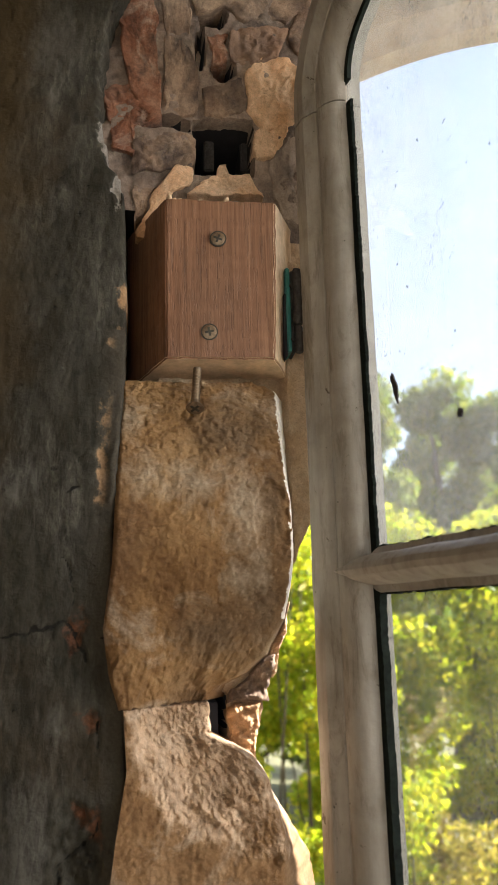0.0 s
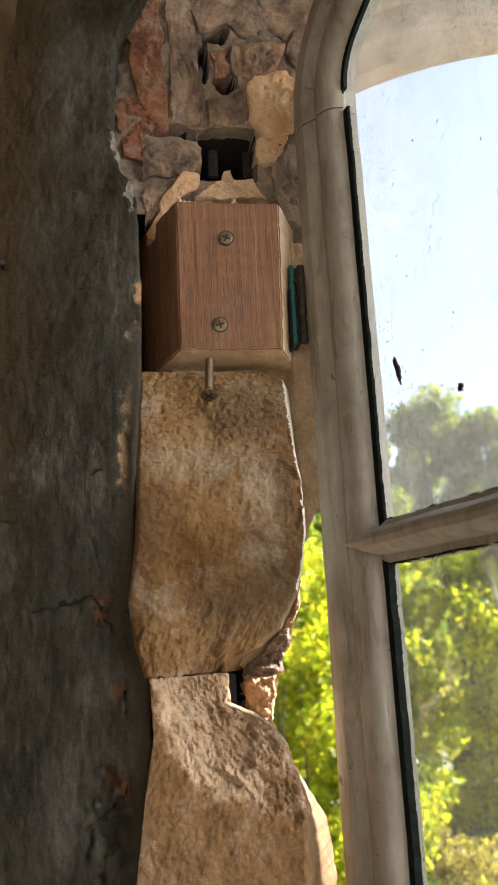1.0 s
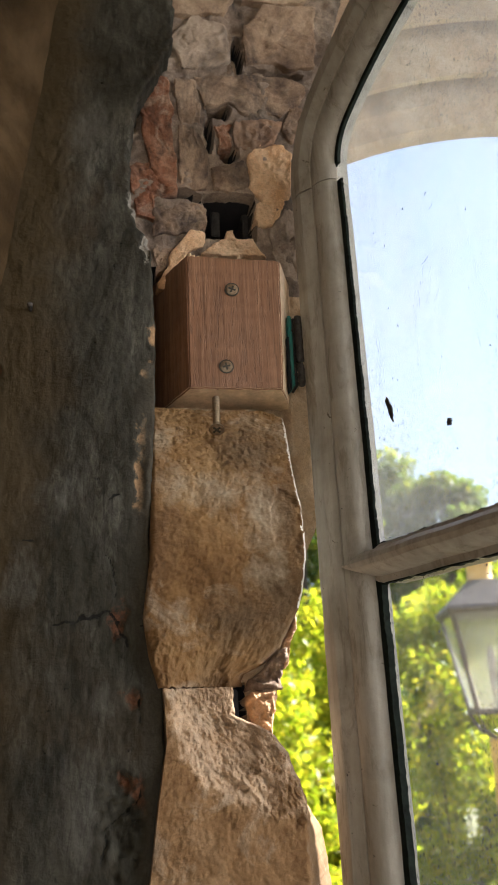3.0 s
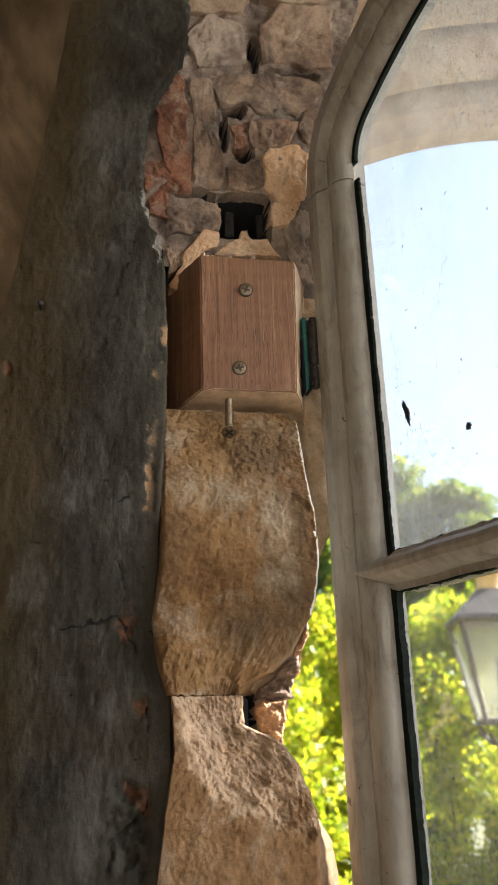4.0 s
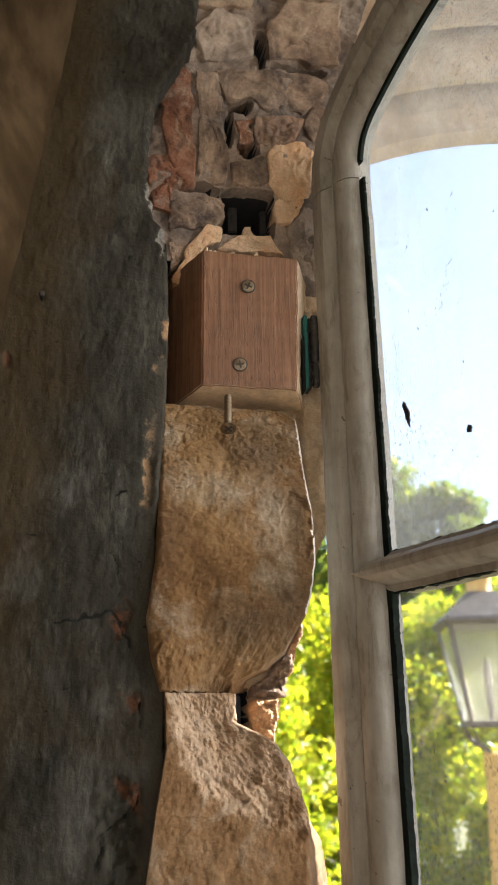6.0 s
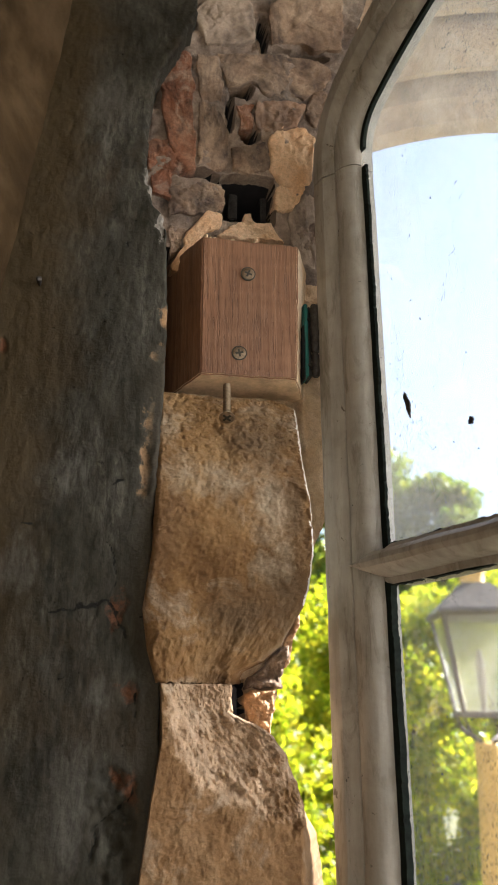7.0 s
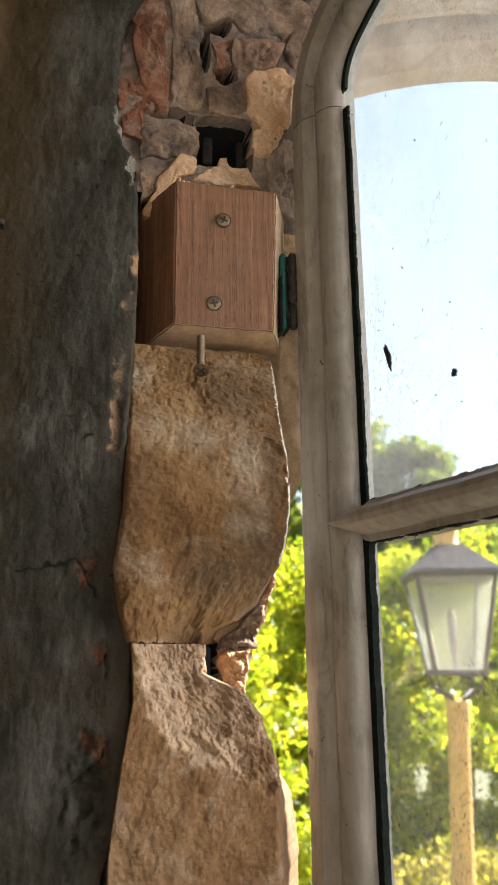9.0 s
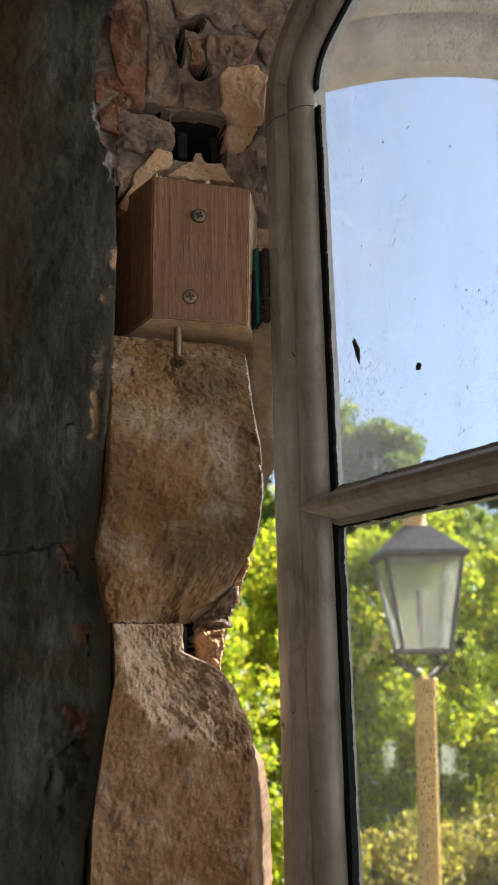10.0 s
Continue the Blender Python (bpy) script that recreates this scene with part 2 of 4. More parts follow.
def glass(name, low, high):
    """Clear refracting pane with a thin film of dust, and streaks of dark specks."""
    mat, tree, shader = material(name, 0.9)
    nodes, links = tree.nodes, tree.links
    clear, dust = nodes.new("ShaderNodeBsdfGlass"), nodes.new("ShaderNodeBsdfTranslucent")
    clear.inputs["Color"].default_value = (0.97, 0.985, 0.98, 1)
    clear.inputs["Roughness"].default_value = 0.0
    clear.inputs["IOR"].default_value = 1.45
    dust.inputs[0].default_value = (0.80, 0.80, 0.78, 1)
    second, third = nodes.new("ShaderNodeMixShader"), nodes.new("ShaderNodeMixShader")
    v = coords(tree)
    film = ramp(tree, noise_node(tree, v, 30, 8, 0.7, 1.2), (0.35, grey(low)), (0.75, grey(high)))
    links.new(film, second.inputs[0])
    links.new(clear.outputs[0], second.inputs[1])
    links.new(dust.outputs[0], second.inputs[2])
    area = ramp(tree, noise_node(tree, coords(tree, (1, 1, 0.6)), 16, 5, 0.6, 0.8), (0.44, grey(0)), (0.58, grey(1)))
    dots = ramp(tree, noise_node(tree, coords(tree, (1, 1, 0.6)), 800, 3, 0.6, 0.5), (0.595, grey(0)), (0.65, grey(0.5)))
    sparse = ramp(tree, noise_node(tree, v, 330, 2, 0.5), (0.735, grey(0)), (0.75, grey(0.8)))
    dots = mix(tree, 1.0, mix(tree, 1.0, dots, area, "MULTIPLY"), sparse, "LIGHTEN")
    shader.inputs["Base Color"].default_value = (0.16, 0.17, 0.17, 1)
    links.new(dots, third.inputs[0])
    links.new(second.outputs[0], third.inputs[1])
    links.new(shader.outputs[0], third.inputs[2])
    links.new(third.outputs[0], nodes["Material Output"].inputs[0])
    return mat


def leaf_material(name, a, b, c):
    mat, tree, shader = material(name, 0.45)
    info = tree.nodes.new("ShaderNodeNewGeometry")
    colour = ramp(tree, info.outputs["Random Per Island"], (0.1, a), (0.55, b), (0.95, c))
    tree.links.new(colour, shader.inputs["Base Color"])
    through_leaf = tree.nodes.new("ShaderNodeBsdfTranslucent")
    tree.links.new(mix(tree, 1.0, colour, (1.0, 1.0, 0.35), "MULTIPLY"), through_leaf.inputs[0])
    both = tree.nodes.new("ShaderNodeMixShader")
    both.inputs[0].default_value = 0.7
    tree.links.new(shader.outputs[0], both.inputs[1])
    tree.links.new(through_leaf.outputs[0], both.inputs[2])
    tree.links.new(both.outputs[0], tree.nodes["Material Output"].inputs[0])
    return mat


GREY_PLASTER, TAN_PLASTER, OAK, PAINT = painted_plaster(), tan_plaster(), oak(), old_paint()
GLASS, HAZY_GLASS = glass("dusty_window_glass", 0.015, 0.05), glass("hazy_window_glass", 0.10, 0.21)
PUTTY = plain("dark_green_putty", (0.008, 0.012, 0.009), 0.85, 0, 0.6, 200, 0.6)
PUTTY.node_tree.nodes["Principled BSDF"].inputs["Specular IOR Level"].default_value = 0.15
STEEL = plain("dulled_zinc_screw", (0.26, 0.20, 0.135), 0.36, 0.9, 0.4, 500)
SLOT = plain("shadowed_screw_recess", (0.03, 0.027, 0.018), 0.7)
IRON = plain("blackened_iron", (0.045, 0.040, 0.036), 0.6, 0.5, 0.6, 300, 0.8)
TEAL = plain("teal_plastic", (0.005, 0.13, 0.11), 0.4, 0, 0.2)
DEBRIS = plain("dark_fly_and_speck", (0.03, 0.025, 0.022), 0.8)
SUNLIT_LIME = plain("sunlit_lime", (0.72, 0.68, 0.60), 0.9, 0, 0.25, 200, 0.8)
LIT_AND_SPLINTER_OAK = plain("lit_and_splinter_oak", (0.60, 0.45, 0.29), 0.75, 0, 0.25, 150)
# near-black: stands in for shade deep in the hollows, also colours the shim
SHADE_SHIM_BLACK = plain("shade_and_shim_black", (0.012, 0.012, 0.015), 0.95)
FLOOR = plain("pale_stone_floor", (0.30, 0.24, 0.17), 0.7, 0, 0.25, 8)
ROOM_WALL = plain("room_plaster", (0.46, 0.39, 0.30), 0.9, 0, 0.12, 6)
LANTERN_METAL = plain("weathered_grey_lantern_paint", (0.13, 0.105, 0.085), 0.5, 0.2, 0.3, 30)
POST_PAINT = plain("ochre_post_paint", (0.66, 0.40, 0.12), 0.6, 0, 0.2, 20)
LANTERN_GLASS, _tree, _shader = material("milky_lantern_glass", 0.16)
_shader.inputs["Base Color"].default_value = (0.84, 0.83, 0.77, 1)
_shader.inputs["Transmission Weight"].default_value = 0.92
BARK = plain("bark", (0.10, 0.075, 0.05), 0.9, 0, 0.4, 12)
GRASS = plain("rough_grass", (0.15, 0.14, 0.06), 0.95, 0, 0.5, 3)
LEAF_BRIGHT = leaf_material("sunlit_hedge_leaf", (0.24, 0.32, 0.02), (0.44, 0.49, 0.035), (0.62, 0.53, 0.05))
LEAF_DEEP = leaf_material("tree_leaf", (0.11, 0.17, 0.04), (0.20, 0.26, 0.06), (0.36, 0.34, 0.09))
LEAF_DRY = leaf_material("dry_undergrowth_leaf", (0.20, 0.19, 0.04), (0.38, 0.31, 0.08), (0.52, 0.41, 0.18))


# ---- builders ----
def thing(name, label, category, kind="", group="", at=(0, 0, 0)):
    ob = new(name)
    ob.location = at
    ob.empty_display_size = 0.02
    return tagged(ob, label, category, group, kind)


def mesh_part(name, verts, faces, mat, parent=None, label="", smooth=True, sharp=45):
    me = bpy.data.meshes.new(name)
    me.from_pydata([tuple(v) for v in verts], [], faces)
    me.validate()
    bm = bmesh.new()
    bm.from_mesh(me)
    bmesh.ops.recalc_face_normals(bm, faces=bm.faces)
    bm.to_mesh(me)
    bm.free()
    for m in mat if isinstance(mat, (list, tuple)) else (mat,):
        me.materials.append(m)
    me.polygons.foreach_set("use_smooth", [smooth] * len(me.polygons))
    if smooth:
        me.set_sharp_from_angle(angle=radians(sharp))
    ob = new(name, me)
    if parent:
        ob.parent = parent
        ob.matrix_parent_inverse = Matrix.Translation(-parent.location)
    if label:
        ob["label"] = label
    return ob


def part(name, bm, mat, parent=None, label="", smooth=True, sharp=35):
    me = bpy.data.meshes.new(name)
    bmesh.ops.recalc_face_normals(bm, faces=bm.faces)
    bm.to_mesh(me)
    bm.free()
    me.materials.append(mat)
    me.polygons.foreach_set("use_smooth", [smooth] * len(me.polygons))
    if smooth:
        me.set_sharp_from_angle(angle=radians(sharp))
    ob = new(name, me)
    if parent:
        ob.parent = parent
        ob.matrix_parent_inverse = Matrix.Translation(-parent.location)
    if label:
        ob["label"] = label
    return ob


def fbm(x, y, z, f, octaves=4):
    return noise.fractal(Vector((x * f, y * f, z * f)), 0.9, 2.1, octaves)


def knots(z, table):
    """Value at z between the (z, value) pairs, eased."""
    zs, vs = zip(*sorted(table))
    return float(np.interp(z, zs, vs))


def slab(name, mat, parent, front, back, nu, nv, label="", pick=None, sharp=50):
    """A closed block whose front skin is front(s, t) and whose back lies at the depth back(x, z)."""
    verts, faces, slots = [], [], []
    for j in range(nv + 1):
        for i in range(nu + 1):
            verts.append(front(i / nu, j / nv))
    count = len(verts)
    for x, y, z in verts[:count]:
        verts.append((x, max(y + 0.001, back(x, z)), z))
    w = nu + 1
    for j in range(nv):
        for i in range(nu):
            a = j * w + i
            faces.append((a, a + 1, a + w + 1, a + w))
            faces.append((count + a, count + a + w, count + a + w + 1, count + a + 1))
    for j in range(nv):
        a, b = j * w, j * w + nu
        faces.append((a, a + w, count + a + w, count + a))
        faces.append((b, count + b, count + b + w, b + w))
    for i in range(nu):
        a, b = i, nv * w + i
        faces.append((a, count + a, count + a + 1, a + 1))
        faces.append((b, b + 1, count + b + 1, count + b))
    ob = mesh_part(name, verts, faces, mat, parent, label, True, sharp)
    if pick:
        for p in ob.data.polygons:
            p.material_index = pick(p.center)
    return ob


def lump(name, mat, parent, x0, x1, z0, z1, y, thick, seed, rough=0.003, soft=0.007, tilt=0.0, n=None, lean=0.0, sink=0.0046, round_by=0.25, wild=0.0):
    """A rough stone with worn edges, its face at depth y. tilt: rise of its courses; lean: how far its top stands out."""
    cx, cz, hx, hz = (x0 + x1) / 2, (z0 + z1) / 2, (x1 - x0) / 2, (z1 - z0) / 2
    nu, nv = (n, n) if n else (max(8, int((x1 - x0) / 0.0022)), max(8, int((z1 - z0) / 0.0022)))

    def front(s, t):
        a, b = 2 * s - 1, 2 * t - 1
        r = wild * fbm(math.cos(math.atan2(b, a)) + seed, math.sin(math.atan2(b, a)), seed, 1.5) + 1.06 + 0.16 * fbm(a * 0.8 + seed, b * 0.8, seed * 1.7, 1.1) + 0.10 * fbm(a + seed, b, seed, 3.5)
        ra, rb = a * (1 - round_by * (1 - math.sqrt(1 - b * b / 2))), b * (1 - round_by * (1 - math.sqrt(1 - a * a / 2)))
        x, z = cx + hx * ra * r, cz + hz * rb * r + tilt * a * hx
        edge = min(hx * (1 - abs(a)), hz * (1 - abs(b))) + 0.8 * soft * fbm(x, seed, z, 55)
        k = max(0.0, 1 - edge / soft)
        facet = 0.10 * fbm(seed, 1, 2, 1) * (x - cx) + 0.12 * fbm(seed, 5, 2, 1) * (z - cz)
        return x, y - lean * b + sink * k * k + facet + rough * fbm(x + seed, y, z, 60) + 0.5 * rough * fbm(x, seed, z, 230), z

    return slab(name, mat, parent, front, lambda x, z: y + thick, nu, nv)


def chunk(name, mat, parent, y, seed, *outline, thick=0.03, rough=0.0022, worn=0.0032, lean=(0.0, 0.0), label=""):
    """A broken stone with the given corners (x, z) and its face at depth y. lean: how far the face falls back to the right and upward."""
    n, rings = 72, 16
    cx, cz = sum(p[0] for p in outline) / len(outline), sum(p[1] for p in outline) / len(outline)
    closed = list(outline) + [outline[0]]
    steps = np.cumsum([0.0] + [math.dist(a, b) for a, b in zip(closed, closed[1:])])
    rim = []
    for i in range(n):
        at = steps[-1] * i / n
        x, z = float(np.interp(at, steps, [p[0] for p in closed])), float(np.interp(at, steps, [p[1] for p in closed]))
        rim.append((x + 0.0022 * fbm(x, seed, z, 90, 4), z + 0.0022 * fbm(z, seed + 7, x, 90, 4)))
    verts, faces = [(cx, y + rough * fbm(cx, seed, cz, 70), cz)], []
    for k in range(1, rings + 1):
        f = (k / rings) ** 0.8
        for px, pz in rim:
            x, z = cx + (px - cx) * f, cz + (pz - cz) * f
            edge = max(0.0, 1 - (1 - f) * math.hypot(px - cx, pz - cz) / (worn * (1 + 0.6 * fbm(px, seed, pz, 60))))
            verts.append((x, y + worn * 0.8 * edge * edge + lean[0] * (x - cx) + lean[1] * (z - cz) + rough * fbm(x, seed, z, 55, 5) + 0.5 * rough * fbm(x, seed, z, 260, 4), z))
    last = len(verts) - n
    verts += [(x, y + thick, z) for x, _, z in verts[last:]]
    for i in range(n):
        j = (i + 1) % n
        faces.append((0, 1 + i, 1 + j))
        faces += [(1 + k * n + i, 1 + (k + 1) * n + i, 1 + (k + 1) * n + j, 1 + k * n + j) for k in range(rings)]
    faces.append(tuple(last + n + i for i in range(n)))
    return mesh_part(name, verts, faces, mat, parent, label, True, 50)


def box_bm(lo, hi, bevel=0.0, bm=None):
    bm = bm or bmesh.new()
    made = bmesh.ops.create_cube(bm, size=1.0)["verts"]
    for v in made:
        v.co = Vector([lo[k] + (v.co[k] + 0.5) * (hi[k] - lo[k]) for k in range(3)])
    if bevel:
        edges = {e for v in made for e in v.link_edges}
        bmesh.ops.bevel(bm, geom=list(edges), offset=bevel, segments=2, affect="EDGES")
    return bm


def sweep(rings):
    """Verts and faces through rings of equal length, each a closed section."""
    k = len(rings[0])
    verts = [p for ring in rings for p in ring]
    faces = []
    for r in range(len(rings) - 1):
        for i in range(k):
            j = (i + 1) % k
            faces.append((r * k + i, r * k + j, (r + 1) * k + j, (r + 1) * k + i))
    faces.append(tuple(range(k - 1, -1, -1)))
    faces.append(tuple((len(rings) - 1) * k + i for i in range(k)))
    return verts, faces


def tube(points, radii, sides=10):
    rings = []
    for i, p in enumerate(points):
        p = Vector(p)
        d = (Vector(points[min(i + 1, len(points) - 1)]) - Vector(points[max(i - 1, 0)])).normalized()
        a = d.orthogonal().normalized()
        b = d.cross(a)
        rings.append([p + radii[i] * (math.cos(2 * math.pi * k / sides) * a + math.sin(2 * math.pi * k / sides) * b) for k in range(sides)])
    return sweep(rings)


# ---- the room that closes the view ----
def plain_wall(name, lo, hi, mat, label):
    ob = part(name, box_bm(lo, hi), mat, None, "", False)
    return tagged(ob, label, "wall" if "wall" in name else name.split("_")[0], "", "structure")


plain_wall("floor", (-2.1, -3.1, -0.1), (2.1, 0.5, 0.0), FLOOR, "pale stone floor of the room")
plain_wall("ceiling", (-2.1, -3.1, 2.6), (2.1, 0.5, 2.7), ROOM_WALL, "pale plastered ceiling of the room")
# unseen back wall; its opening is added for the south lamp
south = thing("wall_south", "plain pale plastered back wall, unseen, with an opening added for a lamp", "wall", "structure")
for lo, hi in (((-2.1, -3.2, 0), (-1.0, -3.1, 2.6)), ((0.0, -3.2, 0), (2.1, -3.1, 2.6)), ((-1.0, -3.2, 0), (0.0, -3.1, 0.83)), ((-1.0, -3.2, 2.07), (0.0, -3.1, 2.6))):
    part("wall_panel", box_bm(lo, hi), ROOM_WALL, south, "", False)
plain_wall("wall_west", (-2.2, -3.1, 0.0), (-2.1, 0.5, 2.6), ROOM_WALL, "plain pale plastered side wall")
# unseen side wall; its opening is added for the east lamp and sun
east = thing("wall_east", "pale plastered side wall, unseen, with an opening added for a lamp", "wall", "structure")
for lo, hi in (((1.95, -3.1, 0), (2.05, -1.6, 2.6)), ((1.95, -0.2, 0), (2.05, 0.5, 2.6)),
               ((1.95, -1.6, 0), (2.05, -0.2, 0.8)), ((1.95, -1.6, 2.4), (2.05, -0.2, 2.6))):
    part("wall_panel", box_bm(lo, hi), ROOM_WALL, east, "", False)

# tan plaster reveal that meets the pier in an inside corner
def reveal():
    verts, faces = [], []
    nu, nv = 40, 130
    for j in range(nv + 1):
        for i in range(nu + 1):
            s, t = i / nu, j / nv
            z = 2.6 * t
            bulge = 0.005 * fbm(s * 0.5, 3.0, z, 7)
            verts.append((-0.104 + 0.067 * (min(max(z, 1.2), 2.1) - 1.66) - 0.36 * s + bulge, 0.43 - 0.60 * s + bulge, z))
    w = nu + 1
    n = len(verts)
    verts += [(x - 0.12, y + 0.06, z) for x, y, z in verts]
    for j in range(nv):
        for i in range(nu):
            a = j * w + i
            faces.append((a, a + w, a + w + 1, a + 1))
            faces.append((n + a, n + a + 1, n + a + w + 1, n + a + w))
    for j in range(nv):
        a, b = j * w, j * w + nu
        faces.append((a, n + a, n + a + w, a + w))
        faces.append((b, b + w, n + b + w, n + b))
    ob = mesh_part("wall_reveal", verts, faces, TAN_PLASTER)
    tagged(ob, "tan plastered window reveal beside the grey pier", "wall", "", "structure")


reveal()
plain_wall("wall_north_west", (-2.1, 0.42, 0.0), (-0.42, 0.52, 2.6), ROOM_WALL, "plain plastered wall beyond the reveal")
plain_wall("wall_reveal_side", (-0.46, -0.20, 0.0), (-0.44, 0.42, 2.6), ROOM_WALL, "plain side of the window reveal")
plain_wall("wall_north_east", (1.03, 0.42, 0.0), (2.1, 0.56, 2.6), ROOM_WALL, "plain plastered wall beyond the window")
plain_wall("wall_under_window", (-0.42, 0.46, -1.0), (2.1, 0.60, 0.92), ROOM_WALL, "plain plastered wall under the window")

# ---- the grey pier ----
PIER_EDGE = [(0.0, -0.021), (1.35, -0.0205), (1.3629, -0.0170), (1.3722, -0.0138), (1.3874, -0.0110), (1.4056, -0.0094), (1.4439, -0.0099), (1.4567, -0.0090), (1.4727, -0.0100), (1.4845, -0.0125),
             (1.4935, -0.0181), (1.5026, -0.0184), (1.5213, -0.0173), (1.5602, -0.0165), (1.5945, -0.0148), (1.6232, -0.0131), (1.6761, -0.0124), (1.7411, -0.0145), (1.7556, -0.0183),
             (1.7675, -0.0253), (1.8047, -0.0305), (1.85, -0.0290), (1.88, -0.0240), (1.91, -0.010), (1.95, 0.004), (2.6, 0.010)]


# centre x, centre z, half width, half height, kind (1 tan stone, 2 brick, 3 pale undercoat, 4 grey scuff)
SCARS = [(-0.0180, 1.6070, 0.0063, 0.0150, 1), (-0.0219, 1.5785, 0.0041, 0.0180, 1), (-0.0156, 1.6521, 0.0046, 0.0075, 1), (-0.0135, 1.6778, 0.0030, 0.0055, 1),
         (-0.0093, 1.4966, 0.0057, 0.0080, 1), (-0.0349, 1.4982, 0.0042, 0.0085, 2), (-0.0265, 1.4564, 0.0052, 0.0062, 2), (-0.0290, 1.4105, 0.0046, 0.0046, 2),
         (-0.0230, 1.4036, 0.0034, 0.0090, 2), (-0.0365, 1.4906, 0.0022, 0.0050, 2), (-0.1090, 1.6501, 0.0030, 0.0040, 2), (-0.0269, 1.7840, 0.0036, 0.0150, 3),
         (-0.0180, 1.7513, 0.0022, 0.0150, 3), (-0.0717, 1.5702, 0.0130, 0.0150, 4), (-0.0576, 1.5774, 0.0060, 0.0120, 4),
         (-0.0543, 1.3984, 0.0110, 0.0420, 4), (-0.0553, 1.8442, 0.0200, 0.0350, 4), (-0.0874, 1.5213, 0.0120, 0.0200, 4), (-0.0420, 1.4524, 0.0060, 0.0120, 4)]
# ends of the cracks: x, z, x, z
CRACKS = [(-0.0736, 1.4932, -0.0588, 1.4967), (-0.0588, 1.4967, -0.0399, 1.5013), (-0.0431, 1.5328, -0.0375, 1.5233), (-0.0375, 1.5233, -0.0364, 1.5091),
          (-0.0390, 1.5013, -0.0348, 1.4936), (-0.0348, 1.4936, -0.0301, 1.4815), (-0.0230, 1.4936, -0.0174, 1.4982), (-0.0174, 1.4982, -0.0170, 1.5107),
          (-0.0170, 1.5107, -0.0162, 1.5514), (-0.0232, 1.4406, -0.0216, 1.4520), (-0.0421, 1.3748, -0.0384, 1.3899), (-0.0384, 1.3899, -0.0287, 1.3972),
          (-0.0244, 1.3997, -0.0226, 1.4102), (-0.0887, 1.5418, -0.0826, 1.5419), (-0.0349, 1.5834, -0.0332, 1.5800), (-0.0410, 1.5677, -0.0356, 1.5706)]


def scar_value(x, z, kind):
    best = -1.0
    x, z = x + 0.0034 * fbm(x, 31, z, 120, 3), z + 0.0060 * fbm(x, 37, z, 95, 3)
    for cx, cz, w, h, k in SCARS:
        if k == kind and abs(z - cz) < 3 * h:
            best = max(best, 1 - math.hypot((x - cx) / w, (z - cz) / h))
    return best


def crack_value(x, z):
    px, pz = x + 0.0030 * fbm(x, 41, z, 90, 3), z + 0.0030 * fbm(x, 43, z, 90, 3)
    best = 0.0
    for ax, az, bx, bz in CRACKS:
        dx, dz = bx - ax, bz - az
        k = min(1.0, max(0.0, ((px - ax) * dx + (pz - az) * dz) / (dx * dx + dz * dz)))
        best = max(best, 1 - math.hypot(px - ax - k * dx, pz - az - k * dz) / 0.0045)
    return best


def carry(ob, name, value):
    """Store value(x, z) on each point of a mesh, for its material to read."""
    layer = ob.data.attributes.new(name, "FLOAT", "POINT")
    layer.data.foreach_set("value", [value(v.co.x, v.co.z) for v in ob.data.vertices])


def pier_front(s, t):
    z = 1.0 + 1.3 * t
    right = knots(z, PIER_EDGE) + (0.0009 if z < 1.75 else 0.0035) * fbm(0, 5, z, 100, 5)
    x = -0.135 + (right + 0.135) * s
    y = 0.404 + 0.0026 * fbm(x, 1, z * 0.6, 20) + 0.0006 * fbm(x, 2, z * 0.5, 120) + 0.0003 * fbm(x, 9, z * 0.7, 330) + 0.06 * max(0.0, z - 1.57)
    hollow = 1 - math.hypot((x - -0.0328 + 0.06 * (z - 1.3896)) / 0.011, (z - 1.3896) / 0.040) + 0.5 * fbm(x, 61, z, 70)
    y += 0.005 * min(1.0, max(0.0, 2.2 * hollow)) * (0.6 + 0.8 * fbm(x, 67, z, 130))
    edge = right - x
    if edge < 0.002:
        y += 0.002 * (1 - edge / 0.002) ** 2
    if 1.33 < z < 1.86:
        depth = max(scar_value(x, z, 1), scar_value(x, z, 2), scar_value(x, z, 3))
        y += 0.0016 * min(1.0, max(0.0, 2 * depth + 0.4)) + 0.002 * max(0.0, crack_value(x, z) - 0.5)
    return x, y, z


pier = slab("wall_pier", GREY_PLASTER, None, pier_front, lambda x, z: 0.52, 120, 900)
for kind, name in ((1, "scar_tan"), (2, "scar_brick"), (3, "scar_pale"), (4, "scar_grey")):
    carry(pier, name, lambda x, z: scar_value(x, z, kind))
carry(pier, "crack", crack_value)
carry(pier, "lip", lambda x, z: 1.0 - (knots(z, PIER_EDGE) - x) / 0.013 if z < 1.66 else -1.0)
carry(pier, "worn_edge", lambda x, z: 1.0 - (x + 0.100 - 0.067 * (min(max(z, 1.2), 2.1) - 1.66)) / 0.040)
tagged(pier, "window pier of dark grey painted plaster, rubbed and cracked", "wall", "", "structure")

verts, faces = tube([(-0.092, 0.412, 1.692), (-0.092, 0.4035, 1.6925), (-0.0919, 0.4028, 1.6925)], (0.0009, 0.0019, 0.0012), 10)
nail = mesh_part("nail", verts, faces, IRON)
tagged(nail, "small bent nail driven into the grey plaster", "nail")

# ---- rubble core behind the dressed stones ----
core = thing("wall_core", "broken rubble wall core behind the window jamb", "wall", "structure")
